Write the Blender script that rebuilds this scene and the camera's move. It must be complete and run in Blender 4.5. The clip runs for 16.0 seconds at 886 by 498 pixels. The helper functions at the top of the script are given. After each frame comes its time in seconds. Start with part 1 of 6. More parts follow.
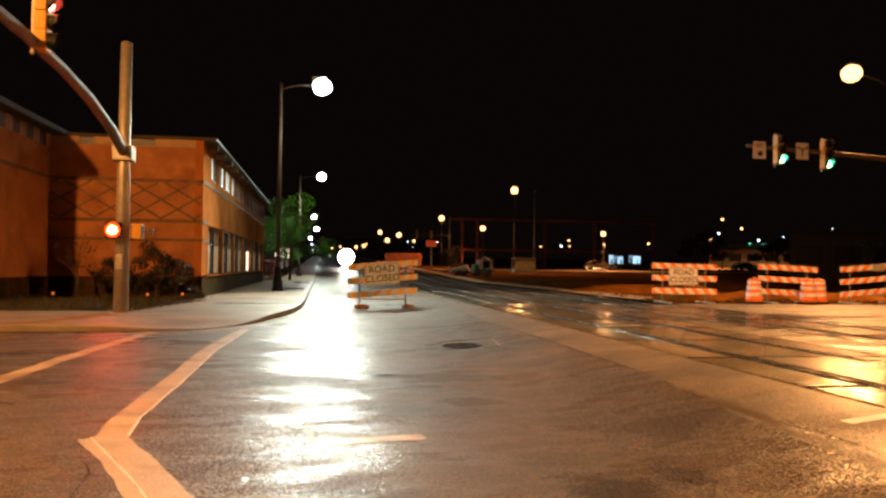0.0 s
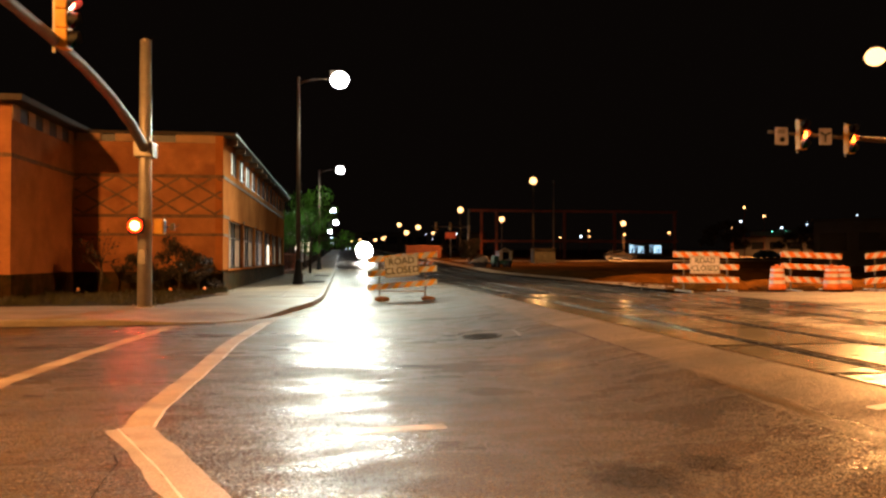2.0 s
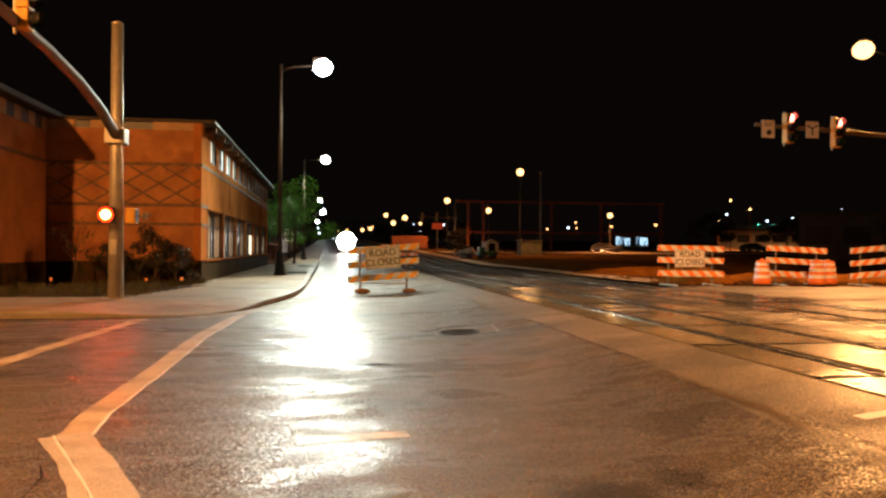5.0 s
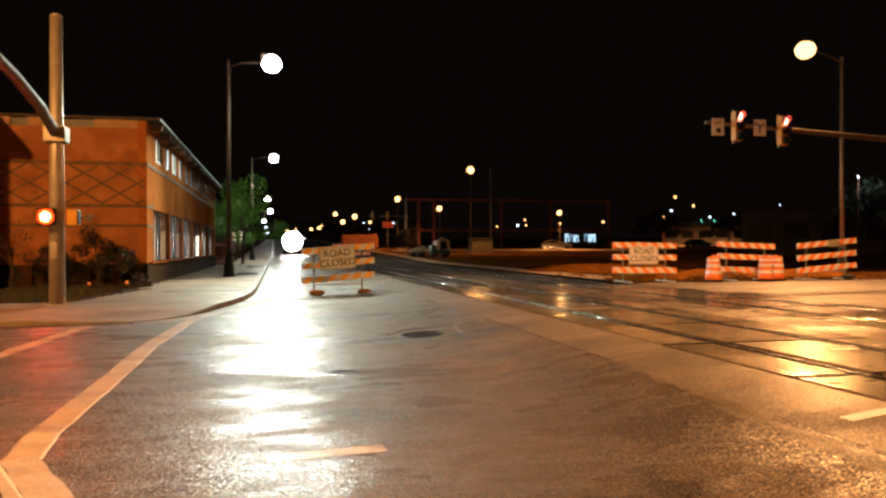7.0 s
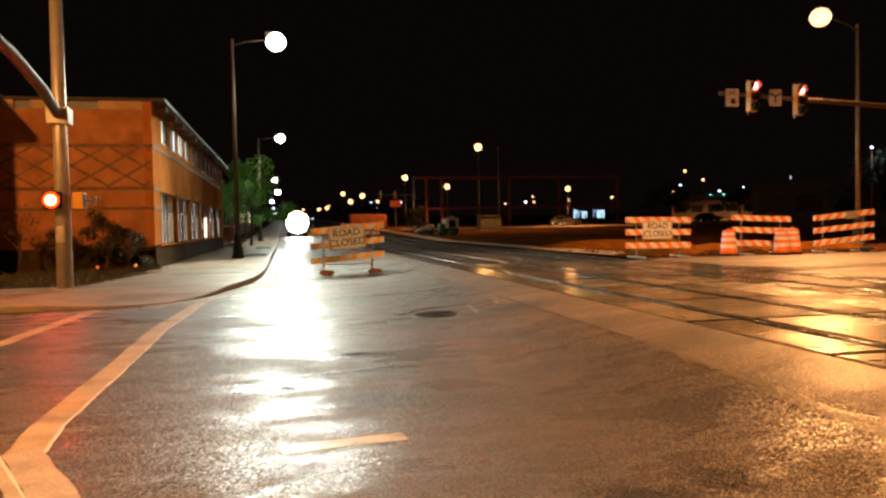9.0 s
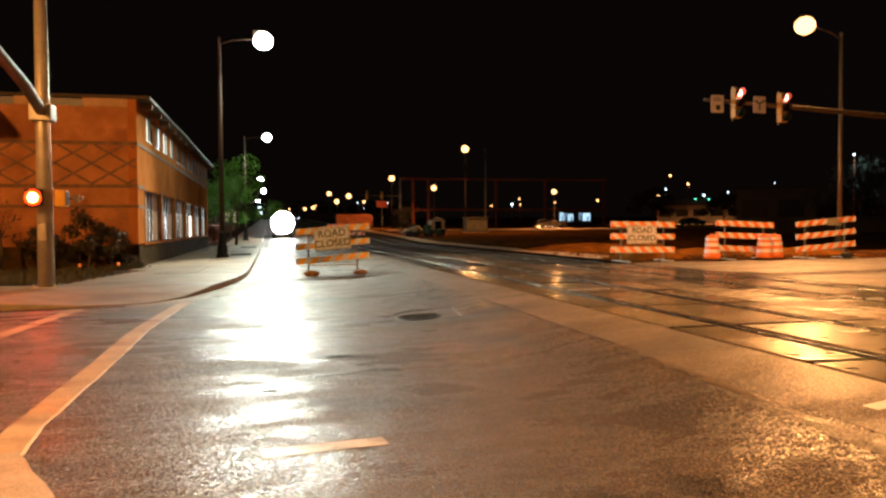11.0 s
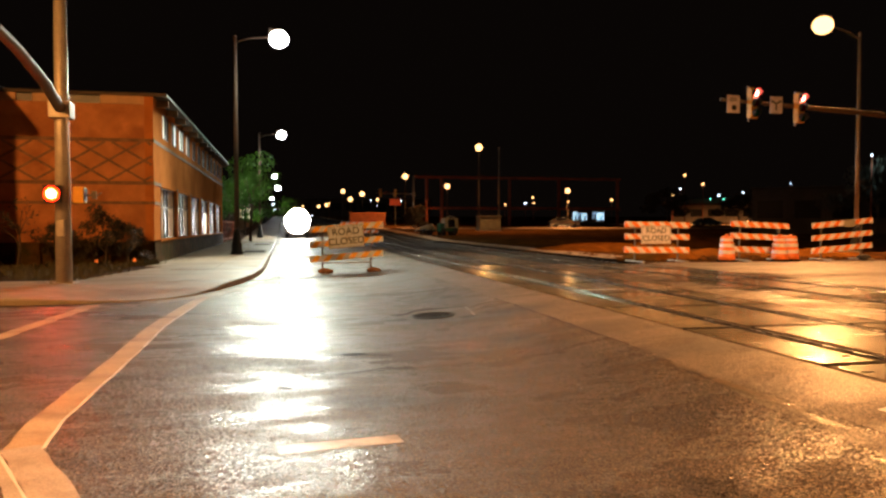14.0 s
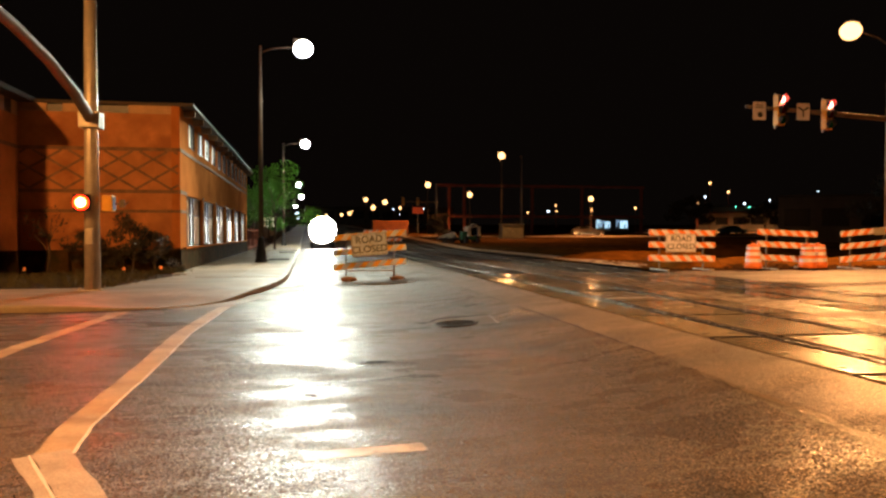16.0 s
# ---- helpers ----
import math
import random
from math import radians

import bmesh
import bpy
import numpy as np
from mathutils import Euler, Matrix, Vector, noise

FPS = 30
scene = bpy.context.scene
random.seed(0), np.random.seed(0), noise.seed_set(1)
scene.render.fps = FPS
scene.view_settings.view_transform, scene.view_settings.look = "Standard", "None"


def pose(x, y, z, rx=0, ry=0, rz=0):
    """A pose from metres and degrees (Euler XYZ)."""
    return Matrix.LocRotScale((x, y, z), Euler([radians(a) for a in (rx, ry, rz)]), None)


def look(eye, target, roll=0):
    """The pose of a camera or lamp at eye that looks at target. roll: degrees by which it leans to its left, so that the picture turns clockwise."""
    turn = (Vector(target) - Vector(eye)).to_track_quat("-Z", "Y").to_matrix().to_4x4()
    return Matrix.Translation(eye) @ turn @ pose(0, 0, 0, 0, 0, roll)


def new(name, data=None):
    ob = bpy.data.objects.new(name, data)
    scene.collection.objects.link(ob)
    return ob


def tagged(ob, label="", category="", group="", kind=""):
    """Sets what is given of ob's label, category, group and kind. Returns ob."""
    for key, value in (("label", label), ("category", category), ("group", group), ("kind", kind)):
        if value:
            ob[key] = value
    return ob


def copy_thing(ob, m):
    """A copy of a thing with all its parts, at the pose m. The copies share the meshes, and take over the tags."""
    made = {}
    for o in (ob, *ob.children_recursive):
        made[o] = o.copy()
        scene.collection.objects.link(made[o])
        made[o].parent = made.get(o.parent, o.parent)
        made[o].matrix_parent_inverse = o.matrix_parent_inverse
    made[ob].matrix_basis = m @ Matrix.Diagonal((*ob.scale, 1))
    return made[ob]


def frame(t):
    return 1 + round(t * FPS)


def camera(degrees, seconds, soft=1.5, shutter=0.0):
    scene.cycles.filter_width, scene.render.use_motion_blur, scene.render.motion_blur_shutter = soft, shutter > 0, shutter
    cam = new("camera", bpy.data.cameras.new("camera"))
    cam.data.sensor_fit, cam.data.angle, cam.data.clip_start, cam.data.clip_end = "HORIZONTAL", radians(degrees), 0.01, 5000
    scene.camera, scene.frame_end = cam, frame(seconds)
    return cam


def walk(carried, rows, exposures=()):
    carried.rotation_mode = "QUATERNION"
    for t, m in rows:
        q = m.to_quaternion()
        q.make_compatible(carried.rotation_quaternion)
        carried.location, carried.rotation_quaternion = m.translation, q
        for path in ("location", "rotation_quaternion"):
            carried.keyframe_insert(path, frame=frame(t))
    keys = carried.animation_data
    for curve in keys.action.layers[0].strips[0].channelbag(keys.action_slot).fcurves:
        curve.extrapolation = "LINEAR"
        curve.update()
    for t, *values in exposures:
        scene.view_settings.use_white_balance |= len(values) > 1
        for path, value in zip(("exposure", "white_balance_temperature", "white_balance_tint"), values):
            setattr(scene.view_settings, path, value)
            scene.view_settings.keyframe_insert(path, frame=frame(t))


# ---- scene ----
cam = camera(61.5, 16.0, soft=2.5)

PATH = [
    (0, (0.444, -2.132, 1.461), (0.766, -0.159, 1.509), 0.7),
    (0.5, (0.422, -2.151, 1.466), (0.695, -0.17, 1.515), -0.4),
    (1, (0.427, -2.142, 1.453), (0.699, -0.161, 1.483), -0.2),
    (1.5, (0.436, -2.159, 1.448), (0.718, -0.179, 1.476), -0.3),
    (2, (0.445, -2.145, 1.445), (0.716, -0.164, 1.471), -0.0),
    (2.5, (0.466, -2.122, 1.449), (0.738, -0.14, 1.459), -0.2),
    (3, (0.57, -2.103, 1.46), (0.847, -0.123, 1.478), 0.0),
    (5.5, (0.699, -1.665, 1.493), (1.026, 0.308, 1.481), 0.7),
    (6, (0.682, -1.618, 1.495), (1.066, 0.344, 1.471), 1.0),
    (6.5, (0.618, -1.543, 1.51), (1.039, 0.412, 1.489), 1.5),
    (7, (0.537, -1.409, 1.53), (0.974, 0.543, 1.526), -0.2),
    (7.5, (0.515, -1.351, 1.533), (0.967, 0.597, 1.5), 0.5),
    (8, (0.577, -1.301, 1.546), (0.958, 0.662, 1.497), 1.8),
    (8.5, (0.619, -1.236, 1.538), (1.031, 0.719, 1.467), 1.5),
    (9, (0.522, -1.069, 1.518), (0.937, 0.886, 1.456), -1.1),
    (11.5, (0.545, -1.093, 1.561), (1.029, 0.847, 1.502), 0.3),
    (12, (0.543, -1.119, 1.57), (1.071, 0.808, 1.496), 0.6),
    (12.5, (0.522, -1.122, 1.56), (1.044, 0.807, 1.496), 0.2),
    (13, (0.503, -1.13, 1.561), (0.991, 0.808, 1.477), 0.3),
    (13.5, (0.501, -1.131, 1.558), (0.945, 0.817, 1.485), 0.0),
    (14, (0.515, -1.116, 1.563), (0.933, 0.839, 1.499), -0.0),
    (14.5, (0.514, -1.111, 1.563), (0.914, 0.847, 1.48), -0.1),
    (15, (0.511, -1.115, 1.564), (0.931, 0.84, 1.508), 0.5),
    (15.5, (0.511, -1.116, 1.572), (0.913, 0.843, 1.537), 0.3),
    (16, (0.496, -1.12, 1.56), (0.855, 0.847, 1.518), 0.0),
]
walk(cam, [(t, look(eye, target, roll)) for t, eye, target, roll in PATH])

# ---------------------------------------------------------------- exposure, world
scene.view_settings.exposure = 0.0
world = bpy.data.worlds.new("night")
scene.world = world
world.use_nodes = True
wn = world.node_tree
wbg = wn.nodes["Background"]
wbg.inputs["Color"].default_value = (0.010, 0.0065, 0.005, 1)
wbg.inputs["Strength"].default_value = 0.25

LED = (0.93, 1.0, 0.82)
SODIUM = (1.0, 0.41, 0.125)
SODIUM_PALE = (1.0, 0.43, 0.11)


def lamp(name, kind, place, target, energy, color, size=0.3, cone=150, blend=0.6):
    data = bpy.data.lights.new(name, kind)
    data.energy, data.color = energy, color
    data.shadow_soft_size = size
    if kind == "SPOT":
        data.spot_size, data.spot_blend = radians(cone), blend
    ob = new(name, data)
    ob.matrix_world = look(place, target)
    return ob


# street lamps that light the crossing: two pale LED heads along the kerb, sodium heads at the other corners
# the nearest LED head throws a long beam across the road and a weaker pool under itself
lamp("led_light", "SPOT", (0.35, 36.1, 9.7), (3.8, 25.0, 0), 12000, LED, 0.42, 104, 0.6)
lamp("led_light", "SPOT", (0.35, 36.1, 9.7), (0.0, 36.1, 0), 1150, LED, 0.3, 136, 0.5)
lamp("led_light", "SPOT", (0.35, 71.9, 9.4), (0.6, 64.0, 0), 6500, LED, 0.3, 158)
lamp("sodium_light", "SPOT", (24.76, 29.0, 10.15), (20.0, 24.4, 0), 15500, SODIUM, 0.3, 122, 0.35)
lamp("sodium_light", "SPOT", (-12.6, 5.5, 10.7), (-10.6, 10.0, 0), 17500, (1.0, 0.41, 0.10), 0.3, 170)
# two sources out of view, added to light the right and left foreground
lamp("sodium_light", "SPOT", (11.5, -1.0, 9.9), (13.2, 6.2, 0), 32500, SODIUM_PALE, 0.3, 92, 0.6)
lamp("sodium_light", "SPOT", (-3.5, -8.0, 10.2), (-3.4, -3.2, 0), 24500, (1.0, 0.43, 0.13), 0.3, 92, 0.8)
# lamps of the yard and of the lot
lamp("yard_light", "SPOT", (24.6, 87.0, 11.3), (24.6, 85.0, 0), 7000, SODIUM, 0.2, 165)
lamp("yard_light", "SPOT", (42.2, 103.2, 6.4), (42.2, 102.0, 0), 5500, SODIUM, 0.2, 165)
lamp("yard_light", "SPOT", (80.0, 140.0, 8.0), (82.0, 139.0, 0), 28000, SODIUM, 0.5, 165)
lamp("yard_light", "SPOT", (18.0, 112.0, 9.0), (16.0, 113.0, 0), 7000, SODIUM, 0.5, 160)
lamp("lot_light", "SPOT", (55.4, 59.0, 8.0), (58.0, 62.0, 0), 140, (0.45, 0.85, 1.0), 0.3, 165)


# ---------------------------------------------------------------- materials
def mat(name, color, rough=0.6, metal=0.0, scale=6.0, vary=0.25, bump=0.0, bump_scale=60.0, rough_vary=0.0,
        detail=6.0, stain=None, stain_scale=0.6, stain_at=0.5, random_piece=0.0, coat=0.0, spec=0.5, wet=None, grit=0.0):
    """A surface with colour varied at two scales, fine relief, and uneven gloss."""
    m = bpy.data.materials.new(name)
    m.use_nodes = True
    nt = m.node_tree
    n, l = nt.nodes, nt.links
    b = n["Principled BSDF"]
    b.inputs["Metallic"].default_value = metal
    b.inputs["Specular IOR Level"].default_value = spec
    b.inputs["Coat Weight"].default_value = coat
    tc = n.new("ShaderNodeTexCoord")
    geo = n.new("ShaderNodeNewGeometry")
    src = geo.outputs["Position"]

    def noise_node(s, det=detail, rough_n=0.55):
        x = n.new("ShaderNodeTexNoise")
        x.inputs["Scale"].default_value, x.inputs["Detail"].default_value, x.inputs["Roughness"].default_value = s, det, rough_n
        l.new(src, x.inputs["Vector"])
        return x

    def ramp(fac, a, c, lo, hi):
        r = n.new("ShaderNodeMapRange")
        r.inputs["From Min"].default_value, r.inputs["From Max"].default_value = a, c
        r.inputs["To Min"].default_value, r.inputs["To Max"].default_value = lo, hi
        l.new(fac, r.inputs["Value"])
        return r.outputs["Result"]

    def mixc(fac, a, c, blend="MIX"):
        x = n.new("ShaderNodeMix")
        x.data_type, x.blend_type = "RGBA", blend
        if isinstance(fac, float):
            x.inputs["Factor"].default_value = fac
        else:
            l.new(fac, x.inputs["Factor"])
        for sock, v in (("A", a), ("B", c)):
            s = [i for i in x.inputs if i.name == sock and i.type == "RGBA"][0]
            if isinstance(v, tuple):
                s.default_value = (*v[:3], 1)
            else:
                l.new(v, s)
        return [o for o in x.outputs if o.type == "RGBA"][0]

    big, fine = noise_node(scale), noise_node(scale * 9)
    lo = tuple(c * (1 - vary) for c in color)
    hi = tuple(min(1, c * (1 + vary)) for c in color)
    col = mixc(ramp(big.outputs["Fac"], 0.35, 0.65, 0, 1), lo, hi)
    col = mixc(ramp(fine.outputs["Fac"], 0.35, 0.65, 0, 0.45), col, tuple(c * (1 - vary * 0.9) for c in color))
    if grit:
        gr = noise_node(70, 1.5, 0.5)
        col = mixc(ramp(gr.outputs["Fac"], 0.42, 0.68, 0, grit), col, tuple(min(1, c * 2.6) for c in color))
        col = mixc(ramp(noise_node(52, 1.5, 0.5).outputs["Fac"], 0.5, 0.7, 0, grit), col, tuple(c * 0.25 for c in color))
    if stain:
        st = noise_node(stain_scale, 5)
        col = mixc(ramp(st.outputs["Fac"], stain_at, stain_at + 0.12, 0, 0.85), col, stain)
    if random_piece:
        oi = n.new("ShaderNodeObjectInfo")
        hsv = n.new("ShaderNodeHueSaturation")
        l.new(ramp(oi.outputs["Random"], 0, 1, 1 - random_piece, 1 + random_piece), hsv.inputs["Value"])
        l.new(col, hsv.inputs["Color"])
        col = hsv.outputs["Color"]
    l.new(col, b.inputs["Base Color"])
    if wet:
        # wet film: gloss follows broad puddled patches and finer drying streaks
        w1, w2 = noise_node(wet[0], 2, 0.4), noise_node(wet[0] * 4, 4, 0.55)
        sq = n.new("ShaderNodeVectorMath")
        sq.operation = "MULTIPLY"
        sq.inputs[1].default_value = (0.5, 1.5, 1.0)
        l.new(src, sq.inputs[0])
        l.new(sq.outputs[0], w1.inputs["Vector"])
        l.new(sq.outputs[0], w2.inputs["Vector"])
        add = n.new("ShaderNodeMath")
        add.operation = "MULTIPLY_ADD"
        l.new(w2.outputs["Fac"], add.inputs[0])
        add.inputs[1].default_value = 0.6
        l.new(w1.outputs["Fac"], add.inputs[2])
        gloss = ramp(add.outputs[0], 0.5, 1.1, wet[1], wet[2])
        if coat:
            # a thin film of water over the rougher stone
            l.new(gloss, b.inputs["Coat Roughness"])
            b.inputs["Roughness"].default_value = rough
            wv = noise_node(5.0, 3, 0.55)
            l.new(sq.outputs[0], wv.inputs["Vector"])
            cb = n.new("ShaderNodeBump")
            cb.inputs["Strength"].default_value = 0.9
            cb.inputs["Distance"].default_value = 0.015
            l.new(wv.outputs["Fac"], cb.inputs["Height"])
            cf = n.new("ShaderNodeBump")
            cf.inputs["Strength"].default_value = bump * 0.28
            cf.inputs["Distance"].default_value = 0.01
            l.new(noise_node(bump_scale, 3).outputs["Fac"], cf.inputs["Height"])
            l.new(cb.outputs["Normal"], cf.inputs["Normal"])
            l.new(cf.outputs["Normal"], b.inputs["Coat Normal"])
        else:
            l.new(gloss, b.inputs["Roughness"])
        wetness = ramp(add.outputs[0], 0.4, 1.0, 0.6, 1.0)
    elif rough_vary:
        l.new(ramp(noise_node(scale * 1.7).outputs["Fac"], 0.3, 0.7, max(0.03, rough - rough_vary), min(1, rough + rough_vary)), b.inputs["Roughness"])
    else:
        b.inputs["Roughness"].default_value = rough
    if bump:
        bp = n.new("ShaderNodeBump")
        bp.inputs["Strength"].default_value = bump
        bp.inputs["Distance"].default_value = 0.02 if coat and wet else 0.01
        l.new(noise_node(bump_scale, 3).outputs["Fac"], bp.inputs["Height"])
        if wet:
            mul = n.new("ShaderNodeMath")
            mul.operation = "MULTIPLY"
            l.new(wetness, mul.inputs[0])
            mul.inputs[1].default_value = bump
            l.new(mul.outputs[0], bp.inputs["Strength"])
        l.new(bp.outputs["Normal"], b.inputs["Normal"])
    return m


def glow(name, color, strength):
    m = bpy.data.materials.new(name)
    m.use_nodes = True
    b = m.node_tree.nodes["Principled BSDF"]
    b.inputs["Base Color"].default_value = (*color, 1)
    b.inputs["Emission Color"].default_value = (*color, 1)
    b.inputs["Emission Strength"].default_value = strength
    return m


def tinted(name, color):
    """Coloured signal lens that lets the bulb behind it show."""
    m = bpy.data.materials.new(name)
    m.use_nodes = True
    nt = m.node_tree
    out = nt.nodes["Material Output"]
    nt.nodes.remove(nt.nodes["Principled BSDF"])
    tr, gl, mx = nt.nodes.new("ShaderNodeBsdfTransparent"), nt.nodes.new("ShaderNodeBsdfGlossy"), nt.nodes.new("ShaderNodeMixShader")
    tr.inputs["Color"].default_value = (*color, 1)
    gl.inputs["Color"].default_value = (0.5, 0.5, 0.5, 1)
    gl.inputs["Roughness"].default_value = 0.25
    mx.inputs["Fac"].default_value = 0.06
    nt.links.new(tr.outputs[0], mx.inputs[1])
    nt.links.new(gl.outputs[0], mx.inputs[2])
    nt.links.new(mx.outputs[0], out.inputs["Surface"])
    return m


def wet_asphalt(name, dark, pale, film=(0.16, 0.5), coat=(0.1, 0.85), grain=0.8, oil=(), orange_spots=(), lane=None, tilt=(0.27, 0.6)):
    """Rolled asphalt: stones in dark binder, an uneven film of water, oil-dark patches and drying streaks."""
    m = bpy.data.materials.new(name)
    m.use_nodes = True
    nt = m.node_tree
    n, l = nt.nodes, nt.links
    b = n["Principled BSDF"]
    geo = n.new("ShaderNodeNewGeometry")
    along = n.new("ShaderNodeVectorMath")
    along.operation = "MULTIPLY"
    along.inputs[1].default_value = (0.6, 1.25, 1.0)
    l.new(geo.outputs["Position"], along.inputs[0])

    def noise_at(s, det, rn=0.55, vec=None):
        x = n.new("ShaderNodeTexNoise")
        x.inputs["Scale"].default_value, x.inputs["Detail"].default_value, x.inputs["Roughness"].default_value = s, det, rn
        l.new(vec or geo.outputs["Position"], x.inputs["Vector"])
        return x.outputs["Fac"]

    def span(fac, a, c, lo, hi):
        r = n.new("ShaderNodeMapRange")
        r.inputs["From Min"].default_value, r.inputs["From Max"].default_value = a, c
        r.inputs["To Min"].default_value, r.inputs["To Max"].default_value = lo, hi
        l.new(fac, r.inputs["Value"])
        return r.outputs["Result"]

    def blend(fac, a, c, kind="MIX"):
        x = n.new("ShaderNodeMix")
        x.data_type, x.blend_type = "RGBA", kind
        l.new(fac, x.inputs["Factor"])
        for sock, v in (("A", a), ("B", c)):
            k = [i for i in x.inputs if i.name == sock and i.type == "RGBA"][0]
            if isinstance(v, tuple):
                k.default_value = (*v, 1)
            else:
                l.new(v, k)
        return [o for o in x.outputs if o.type == "RGBA"][0]

    def sum_of(a, c, k):
        x = n.new("ShaderNodeMath")
        x.operation = "MULTIPLY_ADD"
        l.new(c, x.inputs[0])
        x.inputs[1].default_value = k
        l.new(a, x.inputs[2])
        return x.outputs[0]

    # stones of two sizes in the binder
    stones = n.new("ShaderNodeTexVoronoi")
    stones.inputs["Scale"].default_value = 105
    l.new(geo.outputs["Position"], stones.inputs["Vector"])
    pick = n.new("ShaderNodeSeparateColor")
    l.new(stones.outputs["Color"], pick.inputs["Color"])
    col = blend(span(noise_at(0.55, 5, 0.6), 0.36, 0.64, 0, 1), dark, pale)
    col = blend(span(pick.outputs[0], 0.55, 1.0, 0, grain), col, tuple(c * 4.2 for c in pale))
    col = blend(span(noise_at(46, 3, 0.65), 0.46, 0.60, 0, grain), col, tuple(c * 0.3 for c in dark))
    col = blend(span(noise_at(0.42, 4, 0.55, along.outputs[0]), 0.53, 0.64, 0, 0.75), col, tuple(c * 0.35 for c in dark))
    oily = []

    def spot_at(ox, oy, orad, most):
        """A soft spot, its outline broken by noise."""
        far = n.new("ShaderNodeVectorMath")
        far.operation = "DISTANCE"
        far.inputs[1].default_value = (ox, oy, 0.03)
        l.new(geo.outputs["Position"], far.inputs[0])
        return span(sum_of(far.outputs["Value"], noise_at(5, 4), 0.3), orad + 0.05, orad + 0.28, most, 0)

    for place in oil:
        oily.append(spot_at(*place, 0.68))
        col = blend(oily[-1], col, (0.006, 0.004, 0.003))
    # spots tinted towards orange brown
    for place in orange_spots:
        col = blend(spot_at(*place, 0.5), col, (0.13, 0.05, 0.015))
    l.new(col, b.inputs["Base Color"])
    b.inputs["Roughness"].default_value = 0.6
    b.inputs["Specular IOR Level"].default_value = 0.45
    b.inputs["Coat IOR"].default_value = 1.6
    # the film of water lies in broad sheets that break up into small patches
    water = sum_of(noise_at(0.6, 3, 0.5, along.outputs[0]), noise_at(2.0, 5, 0.62, along.outputs[0]), 1.0)
    water = sum_of(water, noise_at(26, 3, 0.6), 0.35)
    l.new(span(water, 1.02, 1.32, film[1], film[0]), b.inputs["Coat Roughness"])
    cover = span(water, 1.05, 1.26, coat[0], coat[1])
    for spot in oily:
        # water beads off the oil
        dry = n.new("ShaderNodeMath")
        dry.operation = "MULTIPLY"
        l.new(cover, dry.inputs[0])
        l.new(span(spot, 0, 0.85, 1, 0.1), dry.inputs[1])
        cover = dry.outputs[0]
    l.new(cover, b.inputs["Coat Weight"])
    if oily:
        shine = n.new("ShaderNodeMath")
        shine.operation = "MULTIPLY"
        l.new(span(oily[0], 0, 0.85, 1.0, 0.12), shine.inputs[0])
        l.new(span(oily[1], 0, 0.85, 0.7, 0.1), shine.inputs[1])
        gloss = shine.outputs[0]
        if lane:
            # specular stays full in a band along the road and drops on both sides
            across = n.new("ShaderNodeSeparateXYZ")
            l.new(geo.outputs["Position"], across.inputs[0])
            wander = sum_of(across.outputs["X"], noise_at(0.9, 4, 0.6, along.outputs[0]), 1.2)
            for a, c, lo, hi in ((lane[0] + 0.6, lane[1] + 0.6, lane[4], 1.0), (lane[2] + 0.6, lane[3] + 0.6, 1.0, lane[4])):
                worn = n.new("ShaderNodeMath")
                worn.operation = "MULTIPLY"
                l.new(gloss, worn.inputs[0])
                l.new(span(wander, a, c, lo, hi), worn.inputs[1])
                gloss = worn.outputs[0]
        l.new(gloss, b.inputs["Specular IOR Level"])
    swell = n.new("ShaderNodeBump")
    swell.inputs["Strength"].default_value, swell.inputs["Distance"].default_value = 0.45, 0.014
    l.new(noise_at(3.2, 4, 0.55, along.outputs[0]), swell.inputs["Height"])
    # every stone shows a flat facet with a tilt of its own

    def facets(k):
        lean = n.new("ShaderNodeVectorMath")
        lean.operation = "MULTIPLY_ADD"
        l.new(stones.outputs["Color"], lean.inputs[0])
        lean.inputs[1].default_value = (k, k, 0)
        lean.inputs[2].default_value = (-k / 2, -k / 2, 0)
        add = n.new("ShaderNodeVectorMath")
        l.new(lean.outputs[0], add.inputs[0])
        l.new(swell.outputs["Normal"], add.inputs[1])
        unit = n.new("ShaderNodeVectorMath")
        unit.operation = "NORMALIZE"
        l.new(add.outputs[0], unit.inputs[0])
        return unit.outputs[0]

    l.new(facets(tilt[0]), b.inputs["Coat Normal"])
    l.new(facets(tilt[1]), b.inputs["Normal"])
    return m


ASPHALT = wet_asphalt("wet_asphalt", (0.029, 0.0185, 0.0095), (0.080, 0.053, 0.028), (0.21, 0.45), (0.05, 0.64), 0.95,
                      oil=((2.4, 2.55, 0.3), (2.97, 2.77, 0.2), (1.15, 7.9, 0.15)), orange_spots=((2.76, 8.25, 0.32), (3.35, 7.4, 0.16)), lane=(-0.9, 0.5, 2.3, 3.6, 0.52), tilt=(0.36, 1.15))
ASPHALT_PALE = wet_asphalt("worn_asphalt", (0.062, 0.046, 0.033), (0.11, 0.083, 0.060), (0.36, 0.6), (0.0, 0.28), 0.6, tilt=(0.16, 0.34))
CONCRETE = mat("damp_concrete", (0.205, 0.143, 0.086), scale=1.6, vary=0.22, bump=0.25, bump_scale=70, stain=(0.12, 0.082, 0.05), stain_scale=0.5, wet=(0.7, 0.35, 0.7), random_piece=0.1)
PANEL = mat("crossing_panel_concrete", (0.17, 0.145, 0.115), scale=1.4, vary=0.25, bump=0.15, bump_scale=60, stain=(0.11, 0.097, 0.083), stain_scale=0.8, wet=(0.75, 0.07, 0.3), random_piece=0.15)
